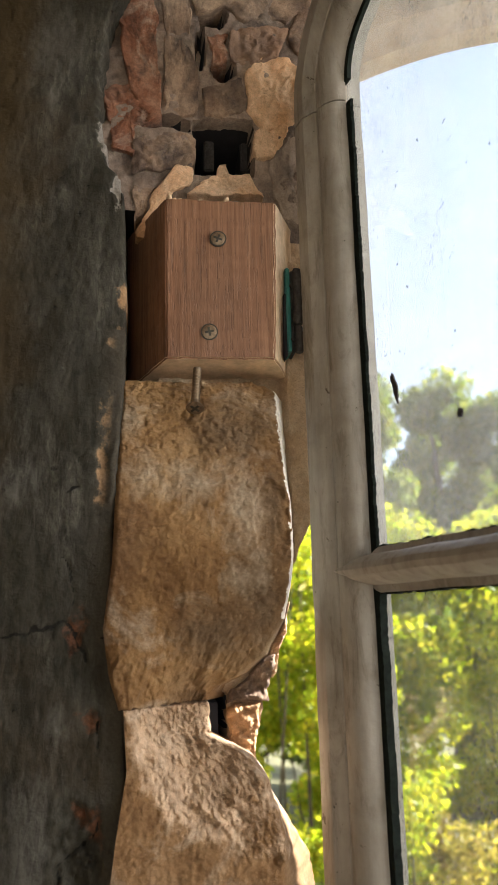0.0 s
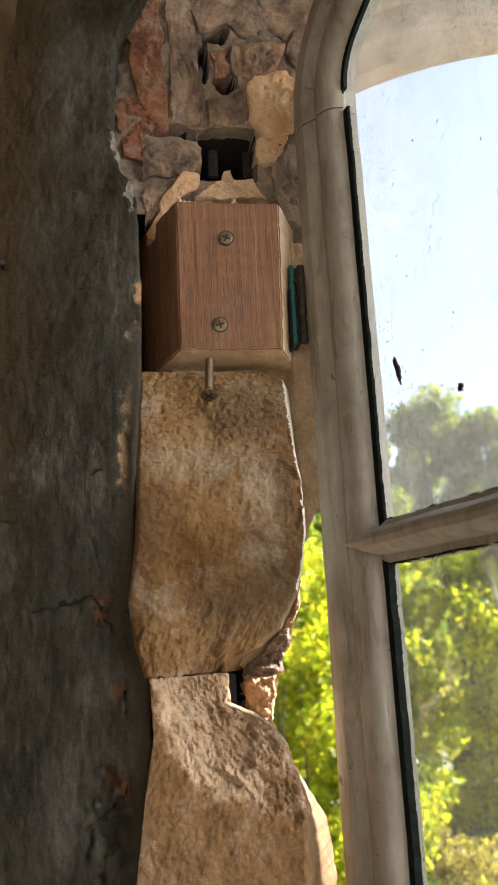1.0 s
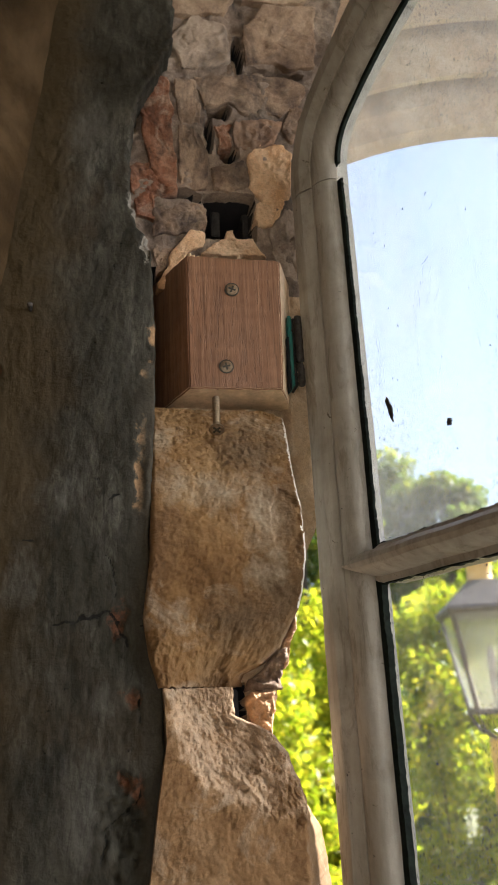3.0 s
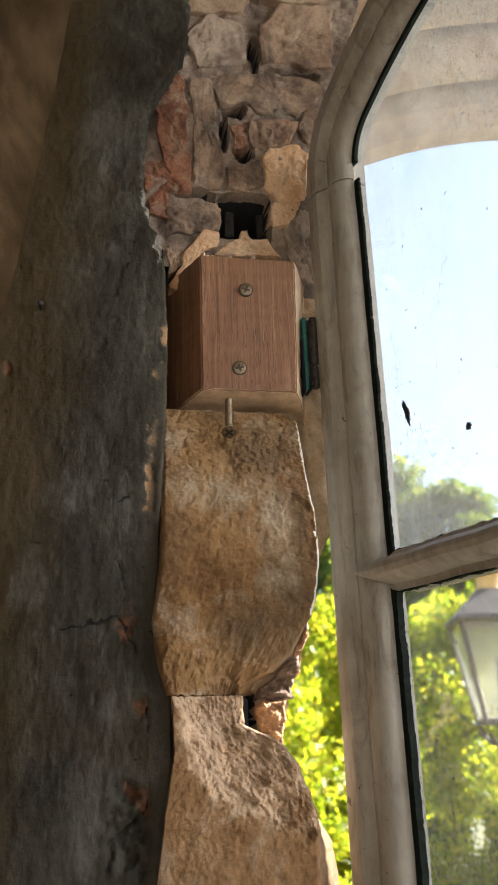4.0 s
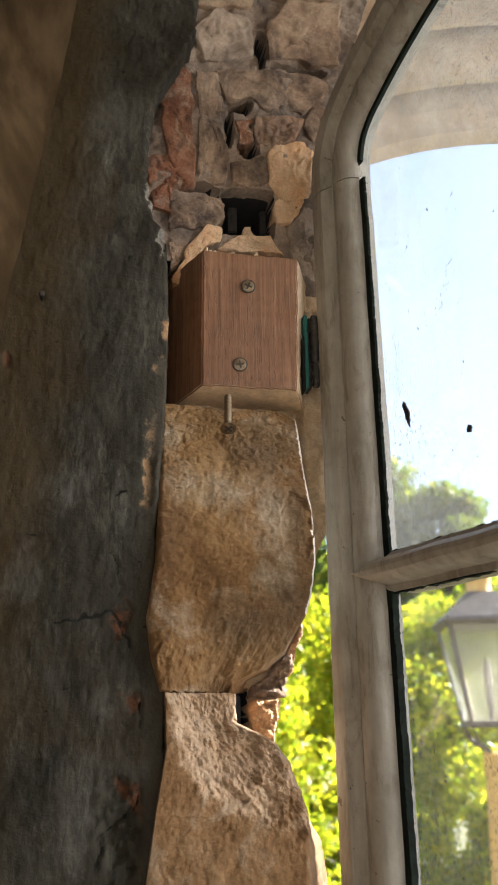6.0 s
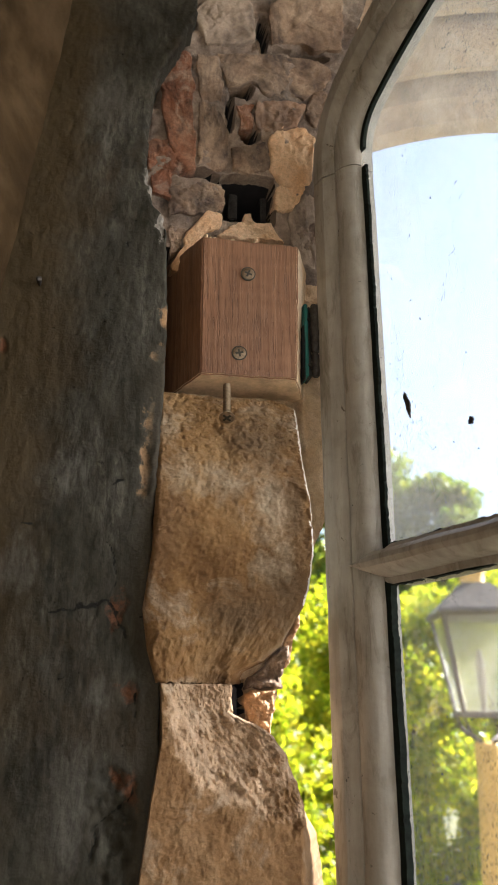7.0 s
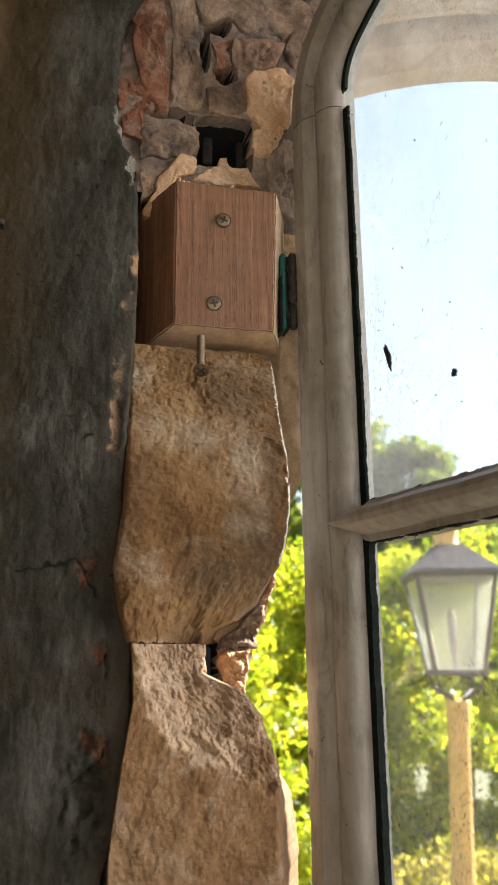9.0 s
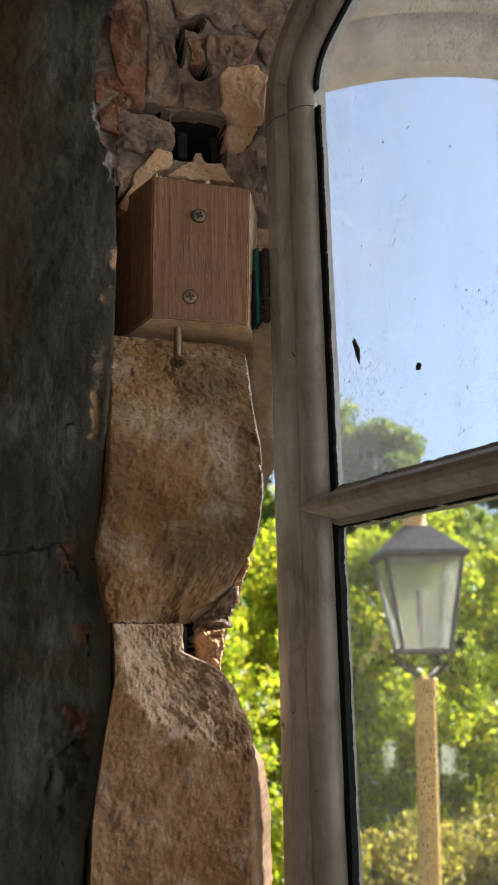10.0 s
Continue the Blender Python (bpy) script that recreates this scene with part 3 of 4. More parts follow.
CORE_EDGE = [(0.9, 0.060), (1.40, 0.060), (1.432, 0.0605), (1.455, 0.0645), (1.47, 0.066), (1.49, 0.0725), (1.515, 0.079), (1.54, 0.0875),
             (1.565, 0.100), (1.60, 0.108), (1.66, 0.112), (1.75, 0.114), (1.85, 0.114), (1.90, 0.118), (2.05, 0.16), (2.6, 0.2)]


def core_front(s, t):
    z = 0.95 + 1.45 * t
    right = knots(z, CORE_EDGE) + 0.002 * fbm(3, 5, z, 70)
    x = -0.06 + (right + 0.06) * s
    y = 0.4462 + 0.0040 * fbm(x, 4, z, 45) + 0.0012 * fbm(x, 6, z, 190)
    hole = max(0.0, 1 - max(abs((x - 0.0475) / 0.0200), abs((z - 1.8010) / 0.0195)) ** 6)
    for hx, hz, wide, high, deep in ((0.0099, 1.8157, 0.021, 0.0052, 0.35), (0.0417, 1.9001, 0.010, 0.009, 0.45), (0.0484, 1.8595, 0.009, 0.008, 0.4),
                                     (0.0333, 1.8769, 0.0035, 0.020, 0.35), (0.0591, 1.9581, 0.0050, 0.020, 0.4), (0.0894, 1.9439, 0.026, 0.0040, 0.3)):
        hole = max(hole, deep * max(0.0, 1 - (((x - hx) / wide) ** 2 + ((z - hz) / high) ** 2) ** 2))
    slot = max(0.0, 1 - max(abs((x - 0.0398) / 0.0045), abs((z - 1.4469) / 0.013)) ** 4)
    if x < 0.006 and 1.635 < z < 1.752:
        y += 0.030 * min(1.0, (0.006 - x) / 0.006)
    if x > 0.080 and 1.53 < z < 1.72:
        y += 0.3 * max(0.0, x - 0.086) - 0.007 * min(1.0, (x - 0.080) / 0.004)
    return x, y + 0.072 * hole + 0.06 * slot, z


# faces deep in the holes are blackened in place of their shade
slab("rubble_core", [PALE_TAN, MORTAR, SHADE_SHIM_BLACK], core, core_front, lambda x, z: 0.53, 110, 760, "",
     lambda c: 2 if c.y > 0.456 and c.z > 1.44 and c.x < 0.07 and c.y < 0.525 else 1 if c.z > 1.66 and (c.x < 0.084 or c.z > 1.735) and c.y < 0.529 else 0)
# stones and bricks that show in the broken pocket
chunk("brick", BRICK, core, 0.4419, 47, (-0.0189, 1.9255), (0.0012, 1.9265), (0.0045, 1.8935), (0.0035, 1.8618), (0.0078, 1.8361), (0.0070, 1.8171), (-0.0047, 1.8210), (-0.0145, 1.8432), (-0.0233, 1.9039), worn=0.0011, rough=0.002)
chunk("brick", BRICK, core, 0.4437, 53, (-0.0310, 1.8368), (-0.0126, 1.8420), (0.0081, 1.8176), (-0.0095, 1.8098), (-0.0098, 1.7915), (-0.0232, 1.7942), rough=0.003, worn=0.0011)
chunk("stone", RUBBLE, core, 0.4440, 59, (0.0068, 1.9259), (0.0228, 1.9265), (0.0284, 1.9002), (0.0261, 1.8730), (0.0323, 1.8543), (0.0308, 1.8266), (0.0198, 1.8198), (0.0097, 1.8241), (0.0090, 1.8803), worn=0.0011, rough=0.002)
chunk("stone", PALE_RUBBLE, core, 0.4425, 73, (0.0012, 1.9667), (0.0236, 1.9943), (0.0507, 1.9889), (0.0529, 1.9496), (0.0377, 1.9406), (0.0130, 1.9375), (0.0069, 1.9525), worn=0.0011, rough=0.002)
chunk("stone", RUBBLE, core, 0.4419, 83, (0.0642, 1.9843), (0.0852, 2.0147), (0.1299, 2.0226), (0.1250, 1.9508), (0.1005, 1.9502), (0.0864, 1.9541), (0.0661, 1.9485), worn=0.0011, rough=0.002)
chunk("stone", RUBBLE, core, 0.4434, 89, (0.0222, 1.9303), (0.0539, 1.9348), (0.0959, 1.9391), (0.1181, 1.9346), (0.1117, 1.9152), (0.0926, 1.9003), (0.0605, 1.8973), (0.0515, 1.9065), (0.0301, 1.9022), worn=0.0011, rough=0.002)
chunk("brick", BRICK, core, 0.4446, 67, (0.0384, 1.8833), (0.0509, 1.8868), (0.0512, 1.8645), (0.0402, 1.8615), worn=0.0011, rough=0.002)
chunk("stone", WARM_RUBBLE, core, 0.4440, 71, (0.0525, 1.8876), (0.0743, 1.8951), (0.0949, 1.8936), (0.0848, 1.8712), (0.0702, 1.8622), (0.0537, 1.8634), rough=0.003, worn=0.0011)
chunk("stone", RUBBLE, core, 0.4437, 107, (0.0345, 1.8421), (0.0471, 1.8474), (0.0620, 1.8531), (0.0635, 1.8277), (0.0470, 1.8210), (0.0350, 1.8240), worn=0.0011, rough=0.002)
chunk("stone", ORANGE_STONE, core, 0.4431, 31, (0.0745, 1.8696), (0.0940, 1.8699), (0.0993, 1.8619), (0.0966, 1.8327), (0.0949, 1.8182), (0.0737, 1.8133), (0.0638, 1.8273), (0.0632, 1.8555), rough=0.003, worn=0.0011)
chunk("stone", ORANGE_STONE, core, 0.4434, 37, (0.0681, 1.8122), (0.0906, 1.8218), (0.0918, 1.8144), (0.0795, 1.7942), (0.0691, 1.7916), (0.0662, 1.8040), worn=0.0011, rough=0.002)
chunk("stone", RUBBLE, core, 0.4437, 97, (-0.0114, 1.8028), (0.0091, 1.8070), (0.0288, 1.8091), (0.0289, 1.7907), (0.0219, 1.7839), (-0.0106, 1.7781), rough=0.003, worn=0.0011)
chunk("stone", ORANGE_STONE, core, 0.4434, 103, (0.0081, 1.7731), (0.0178, 1.7840), (0.0277, 1.7836), (0.0270, 1.7721), (0.0148, 1.7657), (-0.0006, 1.7353), (-0.0077, 1.7344), (0.0035, 1.7641), worn=0.0011, rough=0.002)
chunk("stone", RUBBLE, core, 0.4449, 101, (-0.0110, 1.7695), (0.0028, 1.7682), (-0.0009, 1.7552), (-0.0085, 1.7433), worn=0.0011, rough=0.002)
chunk("stone", ORANGE_STONE, core, 0.4425, 109, (0.0237, 1.7608), (0.0334, 1.7724), (0.0426, 1.7766), (0.0455, 1.7885), (0.0493, 1.7881), (0.0501, 1.7796), (0.0636, 1.7815), (0.0736, 1.7620), lean=(0.0, 0.35), worn=0.0011, rough=0.002)
chunk("stone", PALE_RUBBLE, core, 0.4446, 41, (0.0763, 1.7906), (0.0944, 1.8152), (0.0986, 1.8088), (0.0976, 1.7458), (0.0848, 1.7441), worn=0.0011, rough=0.002)
chunk("stone", RUBBLE, core, 0.4452, 43, (0.1029, 1.9162), (0.1176, 1.9305), (0.1213, 1.9030), (0.1086, 1.8760), (0.0997, 1.8706), (0.0928, 1.8866), worn=0.0011, rough=0.002)
chunk("stone", MORTAR, core, 0.4413, 113, (-0.0403, 2.0008), (-0.0046, 2.0159), (0.0032, 1.9705), (0.0017, 1.9360), (-0.0198, 1.9258), (-0.0378, 1.9440), worn=0.0011, rough=0.002)
chunk("stone", RUBBLE, core, 0.4407, 127, (-0.0114, 2.0951), (0.0516, 2.1203), (0.0609, 2.0258), (0.0489, 1.9984), (0.0027, 1.9902), worn=0.0011, rough=0.002)
chunk("stone", RUBBLE, core, 0.4407, 131, (0.0641, 2.1172), (0.1502, 2.1355), (0.1458, 2.0473), (0.1195, 2.0218), (0.0656, 2.0147), worn=0.0011, rough=0.002)

# black box added to fill the slot with the look of its shade
part("timber_and_shade_stub", box_bm((0.0325, 0.4425, 1.4355), (0.0395, 0.475, 1.4572), 0.001), SHADE_SHIM_BLACK, core, "dark stub, timber in the pocket, shade in the slot")
# charred timber stubs in the dark pocket
for x, z0, z1 in ((0.0401, 1.7969, 1.8286), (0.0652, 1.7969, 1.8286)):
    bm = box_bm((x - 0.0035, 0.468, z0), (x + 0.0035, 0.51, z1 + 0.006), 0.001)
    part("timber_and_shade_stub", bm, IRON, core, "dark stub, timber in the pocket, shade in the slot")

# ---- dressed jamb stones ----
UPPER_RIGHT = [(1.40, 0.030), (1.4585, 0.034), (1.4656, 0.0375), (1.4715, 0.0490), (1.481, 0.0600), (1.50, 0.0700), (1.52, 0.0745), (1.536, 0.0765),
               (1.56, 0.0762), (1.58, 0.0748), (1.60, 0.0745), (1.626, 0.0735), (1.64, 0.072)]
UPPER_LEFT = [(1.45, -0.012), (1.459, -0.013), (1.475, -0.0180), (1.497, -0.0212), (1.53, -0.0172), (1.62, -0.0150), (1.64, -0.0145)]


STONE_PATCHES = [(0.0506, 1.5599, 0.0110, 0.0260, 1), (0.0577, 1.5284, 0.0060, 0.0120, 1), (0.0242, 1.5721, 0.0180, 0.0120, 1), (0.0007, 1.5776, 0.0120, 0.0140, 1), (0.0469, 1.5199, 0.0080, 0.0100, 1), (-0.0102, 1.6083, 0.0100, 0.0100, 1), (0.0657, 1.5555, 0.0085, 0.0190, 2), (0.0591, 1.5075, 0.0160, 0.0300, 2), (0.0482, 1.6019, 0.0220, 0.0160, 2), (0.0344, 1.4943, 0.0200, 0.0140, 2)]


def stone_patch(x, z, kind):
    best = -1.0
    x, z = x + 0.0050 * fbm(x, 71, z, 80, 4), z + 0.0060 * fbm(x, 73, z, 80, 4)
    for cx, cz, w, h, k in STONE_PATCHES:
        if k == kind:
            best = max(best, 1 - math.hypot((x - cx) / w, (z - cz) / h))
    return best


def upper_stone(s, t):
    top = 1.6348 + 0.0020 * fbm(s * 0.1, 9, 0, 60) - (0.006 * max(0, s - 0.86) / 0.14)
    z = 1.4585 + (top - 1.4585) * t + (0.0012 * fbm(s * 0.1, 21, 0, 140) if t > 0.97 or t < 0.02 else 0.0)
    left, right = knots(z, UPPER_LEFT), knots(z, UPPER_RIGHT) + 0.0005 * fbm(1, 2, z, 120)
    x = left + (right - left) * s
    y = 0.3985 + 0.0024 * fbm(x, 3, z, 30) + 0.0009 * fbm(x, 8, z, 130) + 0.0005 * fbm(x, 23, z, 380)
    y += 0.024 * max(0.0, (z - 1.535) / 0.09) ** 1.4                    # leans back towards its bed
    y += 0.0016 * min(1.0, max(0.0, 5 * (1 - math.hypot((x - 0.0658) / 0.0110, (z - 1.5517) / 0.020) + 0.5 * fbm(x, 77, z, 70))))      # spalled patch
    pitted = fbm(x, 79, 1.5 * z, 230, 4) + 0.5 * min(1.0, max(-0.4, (z - 1.575) / 0.03)) - 0.25
    y += 0.0009 * min(1.0, max(0.0, 2.0 * pitted - 0.3))
    low = max(0.0, (1.505 - z) / 0.045)
    y += min(1.0, 1.5 * low) * (0.0030 * fbm(1.3 * x - 0.55 * z, 83, 0.25 * z + 0.2 * x, 85, 4) + 0.0014 * fbm(x, 85, z, 240, 4))
    y += 0.034 * low ** 1.3 * min(1.0, max(0.0, (x + 0.008) / 0.034))         # undercut towards the break
    e = (right - x) / 0.0022
    if e < 1:
        y += 0.0022 * (1 - e) ** 2
    e = (top - z) / 0.002
    if e < 1:
        y += 0.0015 * (1 - e) ** 2
    e = (x - left) / 0.003
    if e < 1:
        y += 0.003 * (1 - e) ** 2
    return x, y, z


jamb_upper = slab("jamb_stone", [SANDSTONE, SUNLIT_LIME], None, upper_stone, lambda x, z: 0.452, 190, 340)
for kind, name in ((1, "lime_patch"), (2, "dark_patch")):
    carry(jamb_upper, name, lambda x, z: stone_patch(x, z, kind))
for v in jamb_upper.data.vertices:
    if v.co.y > 0.4515 and v.co.x > 0.03:
        v.co.x += 0.0095
# right-hand edge faces get a lime white that also carries their sunlight
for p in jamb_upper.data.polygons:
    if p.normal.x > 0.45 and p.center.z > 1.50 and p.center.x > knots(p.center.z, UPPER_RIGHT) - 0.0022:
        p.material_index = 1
tagged(jamb_upper, "tan sandstone jamb block with lime stains, broken away below", "stone", "jamb stones")

CREST = [(-0.0098, 1.4609), (-0.0083, 1.4496), (-0.0058, 1.4384), (-0.0020, 1.4274), (0.0030, 1.4171), (0.0090, 1.4084), (0.0167, 1.4013), (0.0279, 1.3958), (0.0413, 1.3901), (0.0561, 1.3839), (0.0726, 1.3776)]
LOWER_RIGHT = [(0.95, 0.0695), (1.362, 0.0680), (1.385, 0.0688), (1.395, 0.0690), (1.407, 0.0668), (1.420, 0.0630), (1.430, 0.0575), (1.4365, 0.047), (1.442, 0.0345), (1.46, 0.0330)]


LOWER_LEFT = [(0.95, -0.018), (1.36, -0.0180), (1.40, -0.0132), (1.43, -0.0085), (1.4585, -0.0105)]


def past_crest(x, z):
    """Distance from the crest of the break, positive on its upper side."""
    best, side = 1.0, 1.0
    for (ax, az), (bx, bz) in zip(CREST, CREST[1:]):
        dx, dz = bx - ax, bz - az
        k = min(1.0, max(0.0, ((x - ax) * dx + (z - az) * dz) / (dx * dx + dz * dz)))
        d = math.hypot(x - ax - k * dx, z - az - k * dz)
        if d < best:
            best, side = d, 1.0 if dx * (z - az) - dz * (x - ax) > 0 else -1.0
    return best * side


def lower_stone(s, t):
    top = 1.4580 + 0.0008 * fbm(s * 0.1, 51, 0, 160)
    z = 0.95 + (top - 0.95) * (t ** 0.55)
    left = knots(z, LOWER_LEFT)
    right = knots(z, LOWER_RIGHT) + 0.0010 * fbm(1, 2, z, 120)
    x = left + (right - left) * s
    d = past_crest(x, z) + 0.0030 * fbm(x, 1, z, 60) + 0.0014 * fbm(x, 5, z, 240)
    y = 0.3985 + 0.002 * fbm(x, 13, z, 30) + 0.0008 * fbm(x, 8, z, 130) + 0.0005 * fbm(x, 23, z, 420)
    if d > 0:
        steep = float(np.interp(x, (0.0, 0.02, 0.05, 0.07), (1.35, 1.15, 0.60, 0.45)))
        rough = min(1.0, d / 0.008)
        y += 0.040 * (1 - math.exp(-steep * d / 0.040))
        y += rough * (0.0078 * fbm(0.35 * (x - z), 17, 0.95 * (x + z), 40, 4) + 0.0013 * fbm(0.5 * (x - z), 19, x + z, 190, 4) + 0.0012 * fbm(x, 29, z, 560, 3))
    e = (right - x) / 0.004
    if e < 1:
        y += 0.005 * (1 - e) ** 2
    return x, min(y, 0.452), z


jamb_lower = slab("jamb_stone", SPLIT_STONE, None, lower_stone, lambda x, z: 0.454, 190, 520)
carry(jamb_lower, "fresh_break", lambda x, z: min(1.25, max(-1.0, 0.5 + past_crest(x, z) / 0.010)) - 17 * max(0.0, x - 0.018) * (z < 1.437))
for v in jamb_lower.data.vertices:
    if v.co.y > 0.4535 and v.co.x > 0.05 and v.co.z < 1.43:
        v.co.x += knots(v.co.z, [(1.350, 0.0250), (1.360, 0.0240), (1.375, 0.0215), (1.390, 0.0120), (1.406, 0.0035), (1.430, 0.0)])
tagged(jamb_lower, "tan sandstone jamb block with a rough pale broken top", "stone", "jamb stones")

# broken piece between the two stones, beside the dark slot
chunk("stone", ORANGE_STONE, core, 0.4385, 131, (0.0449, 1.4532), (0.0531, 1.4551), (0.0624, 1.4552), (0.0609, 1.4425), (0.0604, 1.4301), (0.0543, 1.4289), (0.0449, 1.4339), rough=0.005)
chunk("stone", RUBBLE, core, 0.4400, 139, (0.0446, 1.4558), (0.0473, 1.4622), (0.0570, 1.4693), (0.0670, 1.4800), (0.0720, 1.4820), (0.0695, 1.4655), (0.0680, 1.4558), rough=0.005)
chunk("stone", ORANGE_STONE, core, 0.4440, 149, (0.0680, 1.4789), (0.0792, 1.5011), (0.0816, 1.5099), (0.0790, 1.4925), (0.0737, 1.4789), (0.0706, 1.4673), rough=0.004)

# ---- oak packing block with its screws ----
block = thing("wooden_block", "brown oak packing block screwed into the broken jamb", "block", at=(0.04, 0.45, 1.644))


def oak_block():
    corners = {(0, 0, 0): (0.0102, 0.4180, 1.6453), (1, 0, 0): (0.0721, 0.4130, 1.6445), (0, 0, 1): (0.0096, 0.4165, 1.7449), (1, 0, 1): (0.0744, 0.4110, 1.7420),
               (0, 1, 0): (-0.0165, 0.478, 1.6400), (1, 1, 0): (0.0985, 0.478, 1.6405), (0, 1, 1): (-0.0140, 0.470, 1.7455), (1, 1, 1): (0.1005, 0.468, 1.7440)}
    bm = bmesh.new()
    v = {k: bm.verts.new(p) for k, p in corners.items()}
    for q in (((0, 0, 0), (1, 0, 0), (1, 0, 1), (0, 0, 1)), ((0, 1, 0), (0, 1, 1), (1, 1, 1), (1, 1, 0)), ((0, 0, 0), (0, 0, 1), (0, 1, 1), (0, 1, 0)),
              ((1, 0, 0), (1, 1, 0), (1, 1, 1), (1, 0, 1)), ((0, 0, 0), (0, 1, 0), (1, 1, 0), (1, 0, 0)), ((0, 0, 1), (1, 0, 1), (1, 1, 1), (0, 1, 1))):
        bm.faces.new([v[k] for k in q])
    bmesh.ops.bevel(bm, geom=bm.edges[:], offset=0.0009, segments=3, affect="EDGES")
    bmesh.ops.subdivide_edges(bm, edges=[e for e in bm.edges if e.calc_length() > 0.02], cuts=34, use_grid_fill=True)
    for p in bm.verts:
        wear = Vector((fbm(p.co.x, 3, p.co.z, 160), fbm(p.co.y, 5, p.co.z, 160), fbm(p.co.x, 7, p.co.y, 160)))
        p.co += 0.0005 * wear
    return part("body", bm, OAK, block, "", True, 30)


body = oak_block()
body.data.materials.append(LIT_AND_SPLINTER_OAK)
# right cheek and underside take a paler oak, standing in for light on them
for p in body.data.polygons:
    if p.normal.x > 0.85 or p.normal.z < -0.85:
        p.material_index = 1


def screw(parent, head, axis, length, shank=True, spin=0.0, name="screw", size=1.0):
    """A countersunk cross-head screw; axis points out of its head."""
    axis = Vector(axis).normalized()
    a = axis.orthogonal().normalized()
    b = axis.cross(a)
    head = Vector(head)
    verts, faces = tube([head + axis * k for k in (-0.0035, -0.0006, 0.0, 0.0003)], [size * r for r in (0.0020, 0.0041, 0.0042, 0.0036)], 24)
    hd = mesh_part(name, verts, faces, STEEL, parent, "dull steel cross-head screw")
    # dark raised plates in place of the shade inside the cross slots
    for k in range(2):
        ang = spin + k * math.pi / 2
        d, e = a * math.cos(ang) + b * math.sin(ang), -a * math.sin(ang) + b * math.cos(ang)
        o = head + axis * 0.00035
        v = [o + d * sx * 0.0026 * size + e * sy * 0.0006 * size + axis * h for h in (-0.001, 0.00012 + 0.00004 * k) for sx, sy in ((-1, -1), (1, -1), (1, 1), (-1, 1))]
        mesh_part("cross_shade", v, [(0, 3, 2, 1), (4, 5, 6, 7), (0, 1, 5, 4), (1, 2, 6, 5), (2, 3, 7, 6), (3, 0, 4, 7)], SLOT, hd, "", False)
    # dark disc round the head in place of the countersink's shade
    if not shank:
        v, f = tube([head - axis * 0.0012, head - axis * 0.0001], (0.0050, 0.0050), 24)
        mesh_part("countersink_shade", v, f, SLOT, hd)
    if shank:
        turns = int(length / 0.0025)
        pts = [head - axis * (0.003 + (length - 0.003) * i / 180) for i in range(181)]
        rad = [0.0015 + 0.0011 * abs(((i / 180 * turns) % 1) * 2 - 1) for i in range(181)]
        v, f = tube(pts, rad, 12)
        mesh_part("threaded_shank", v, f, STEEL, hd)
    return hd


out = Vector((-0.080, -0.9965, -0.02))
screw(block, (0.0402, 0.4134, 1.7182), out, 0.02, False, 0.4)
screw(block, (0.0347, 0.4152, 1.6608), out, 0.02, False, 1.0)
loose = screw(None, (0.0258, 0.4090, 1.6136), (-0.08, -0.45, -0.89), 0.030, True, 0.2, "loose_screw", 1.18)
tagged(loose, "dull steel screw hanging out of the joint under the block", "screw")

# splintered chips on the block's top edge
for x, z, long, seed in ((0.0120, 1.7448, 0.0030, 3), (0.0150, 1.7446, 0.0020, 4), (0.0178, 1.7445, 0.0015, 5), (0.0300, 1.7440, 0.0010, 6), (0.0455, 1.7434, 0.0012, 8)):
    lump("splinter", LIT_AND_SPLINTER_OAK, block, x - 0.0016, x + 0.0016, z - 0.0010, z + long, 0.4168 - 0.085 * (x - 0.009), 0.006, seed, 0.002, 0.0012, 0.3, 8)

# ---- casement ----
HINGE = Vector((0.089, 0.427, 0.0))
ALONG, OUTWARD = Vector((0.255, -0.967, 0.0)), Vector((0.967, 0.255, 0.0))


def leaf(u, n, z):
    return HINGE + ALONG * u + OUTWARD * n + Vector((0, 0, z))


window = thing("window_1", "arched casement in old off-white paint, standing open inward", "window", "structure", at=leaf(0, 0, 0.95))
LEFT, RIGHT, SPRING, SMALL, LARGE = 0.004, 0.430, 1.813, 0.072, 0.35
SECTION = [(0.0, 0.030), (0.0, 0.0018), (0.0005, 0.0006), (0.0016, 0.0), (0.0118, 0.0), (0.0128, 0.0003), (0.0136, 0.0010), (0.0205, 0.0046), (0.0209, 0.0058), (0.0219, 0.0060), (0.0224, 0.0050),
           (0.0240, 0.0049), (0.0280, 0.0060), (0.0310, 0.0076), (0.0335, 0.0098), (0.0352, 0.0122), (0.0362, 0.0148), (0.0365, 0.0172), (0.0340, 0.0174), (0.0340, 0.030)]


def arch_path(w):
    """(u, z) along the left half of the head, w in from its outer edge."""
    pts = []
    c = (LEFT + SMALL, SPRING)
    for k in range(13):
        a = math.pi - math.radians(60) * k / 12
        pts.append((c[0] + (SMALL - w) * math.cos(a), c[1] + (SMALL - w) * math.sin(a)))
    a = math.radians(120)
    c2 = (c[0] - (LARGE - SMALL) * math.cos(a), c[1] - (LARGE - SMALL) * math.sin(a))
    for k in range(1, 25):
        a = math.radians(120 - 30 * k / 24)
        pts.append((c2[0] + (LARGE - w) * math.cos(a), c2[1] + (LARGE - w) * math.sin(a)))
    return pts


MIDDLE = arch_path(0)[-1][0]
JOINT = 1.8005
wob = lambda u, z: 0.0004 * fbm(u, 3, z, 35)
# hanging stile
zs = np.linspace(0.95, JOINT - 0.0006, 120)
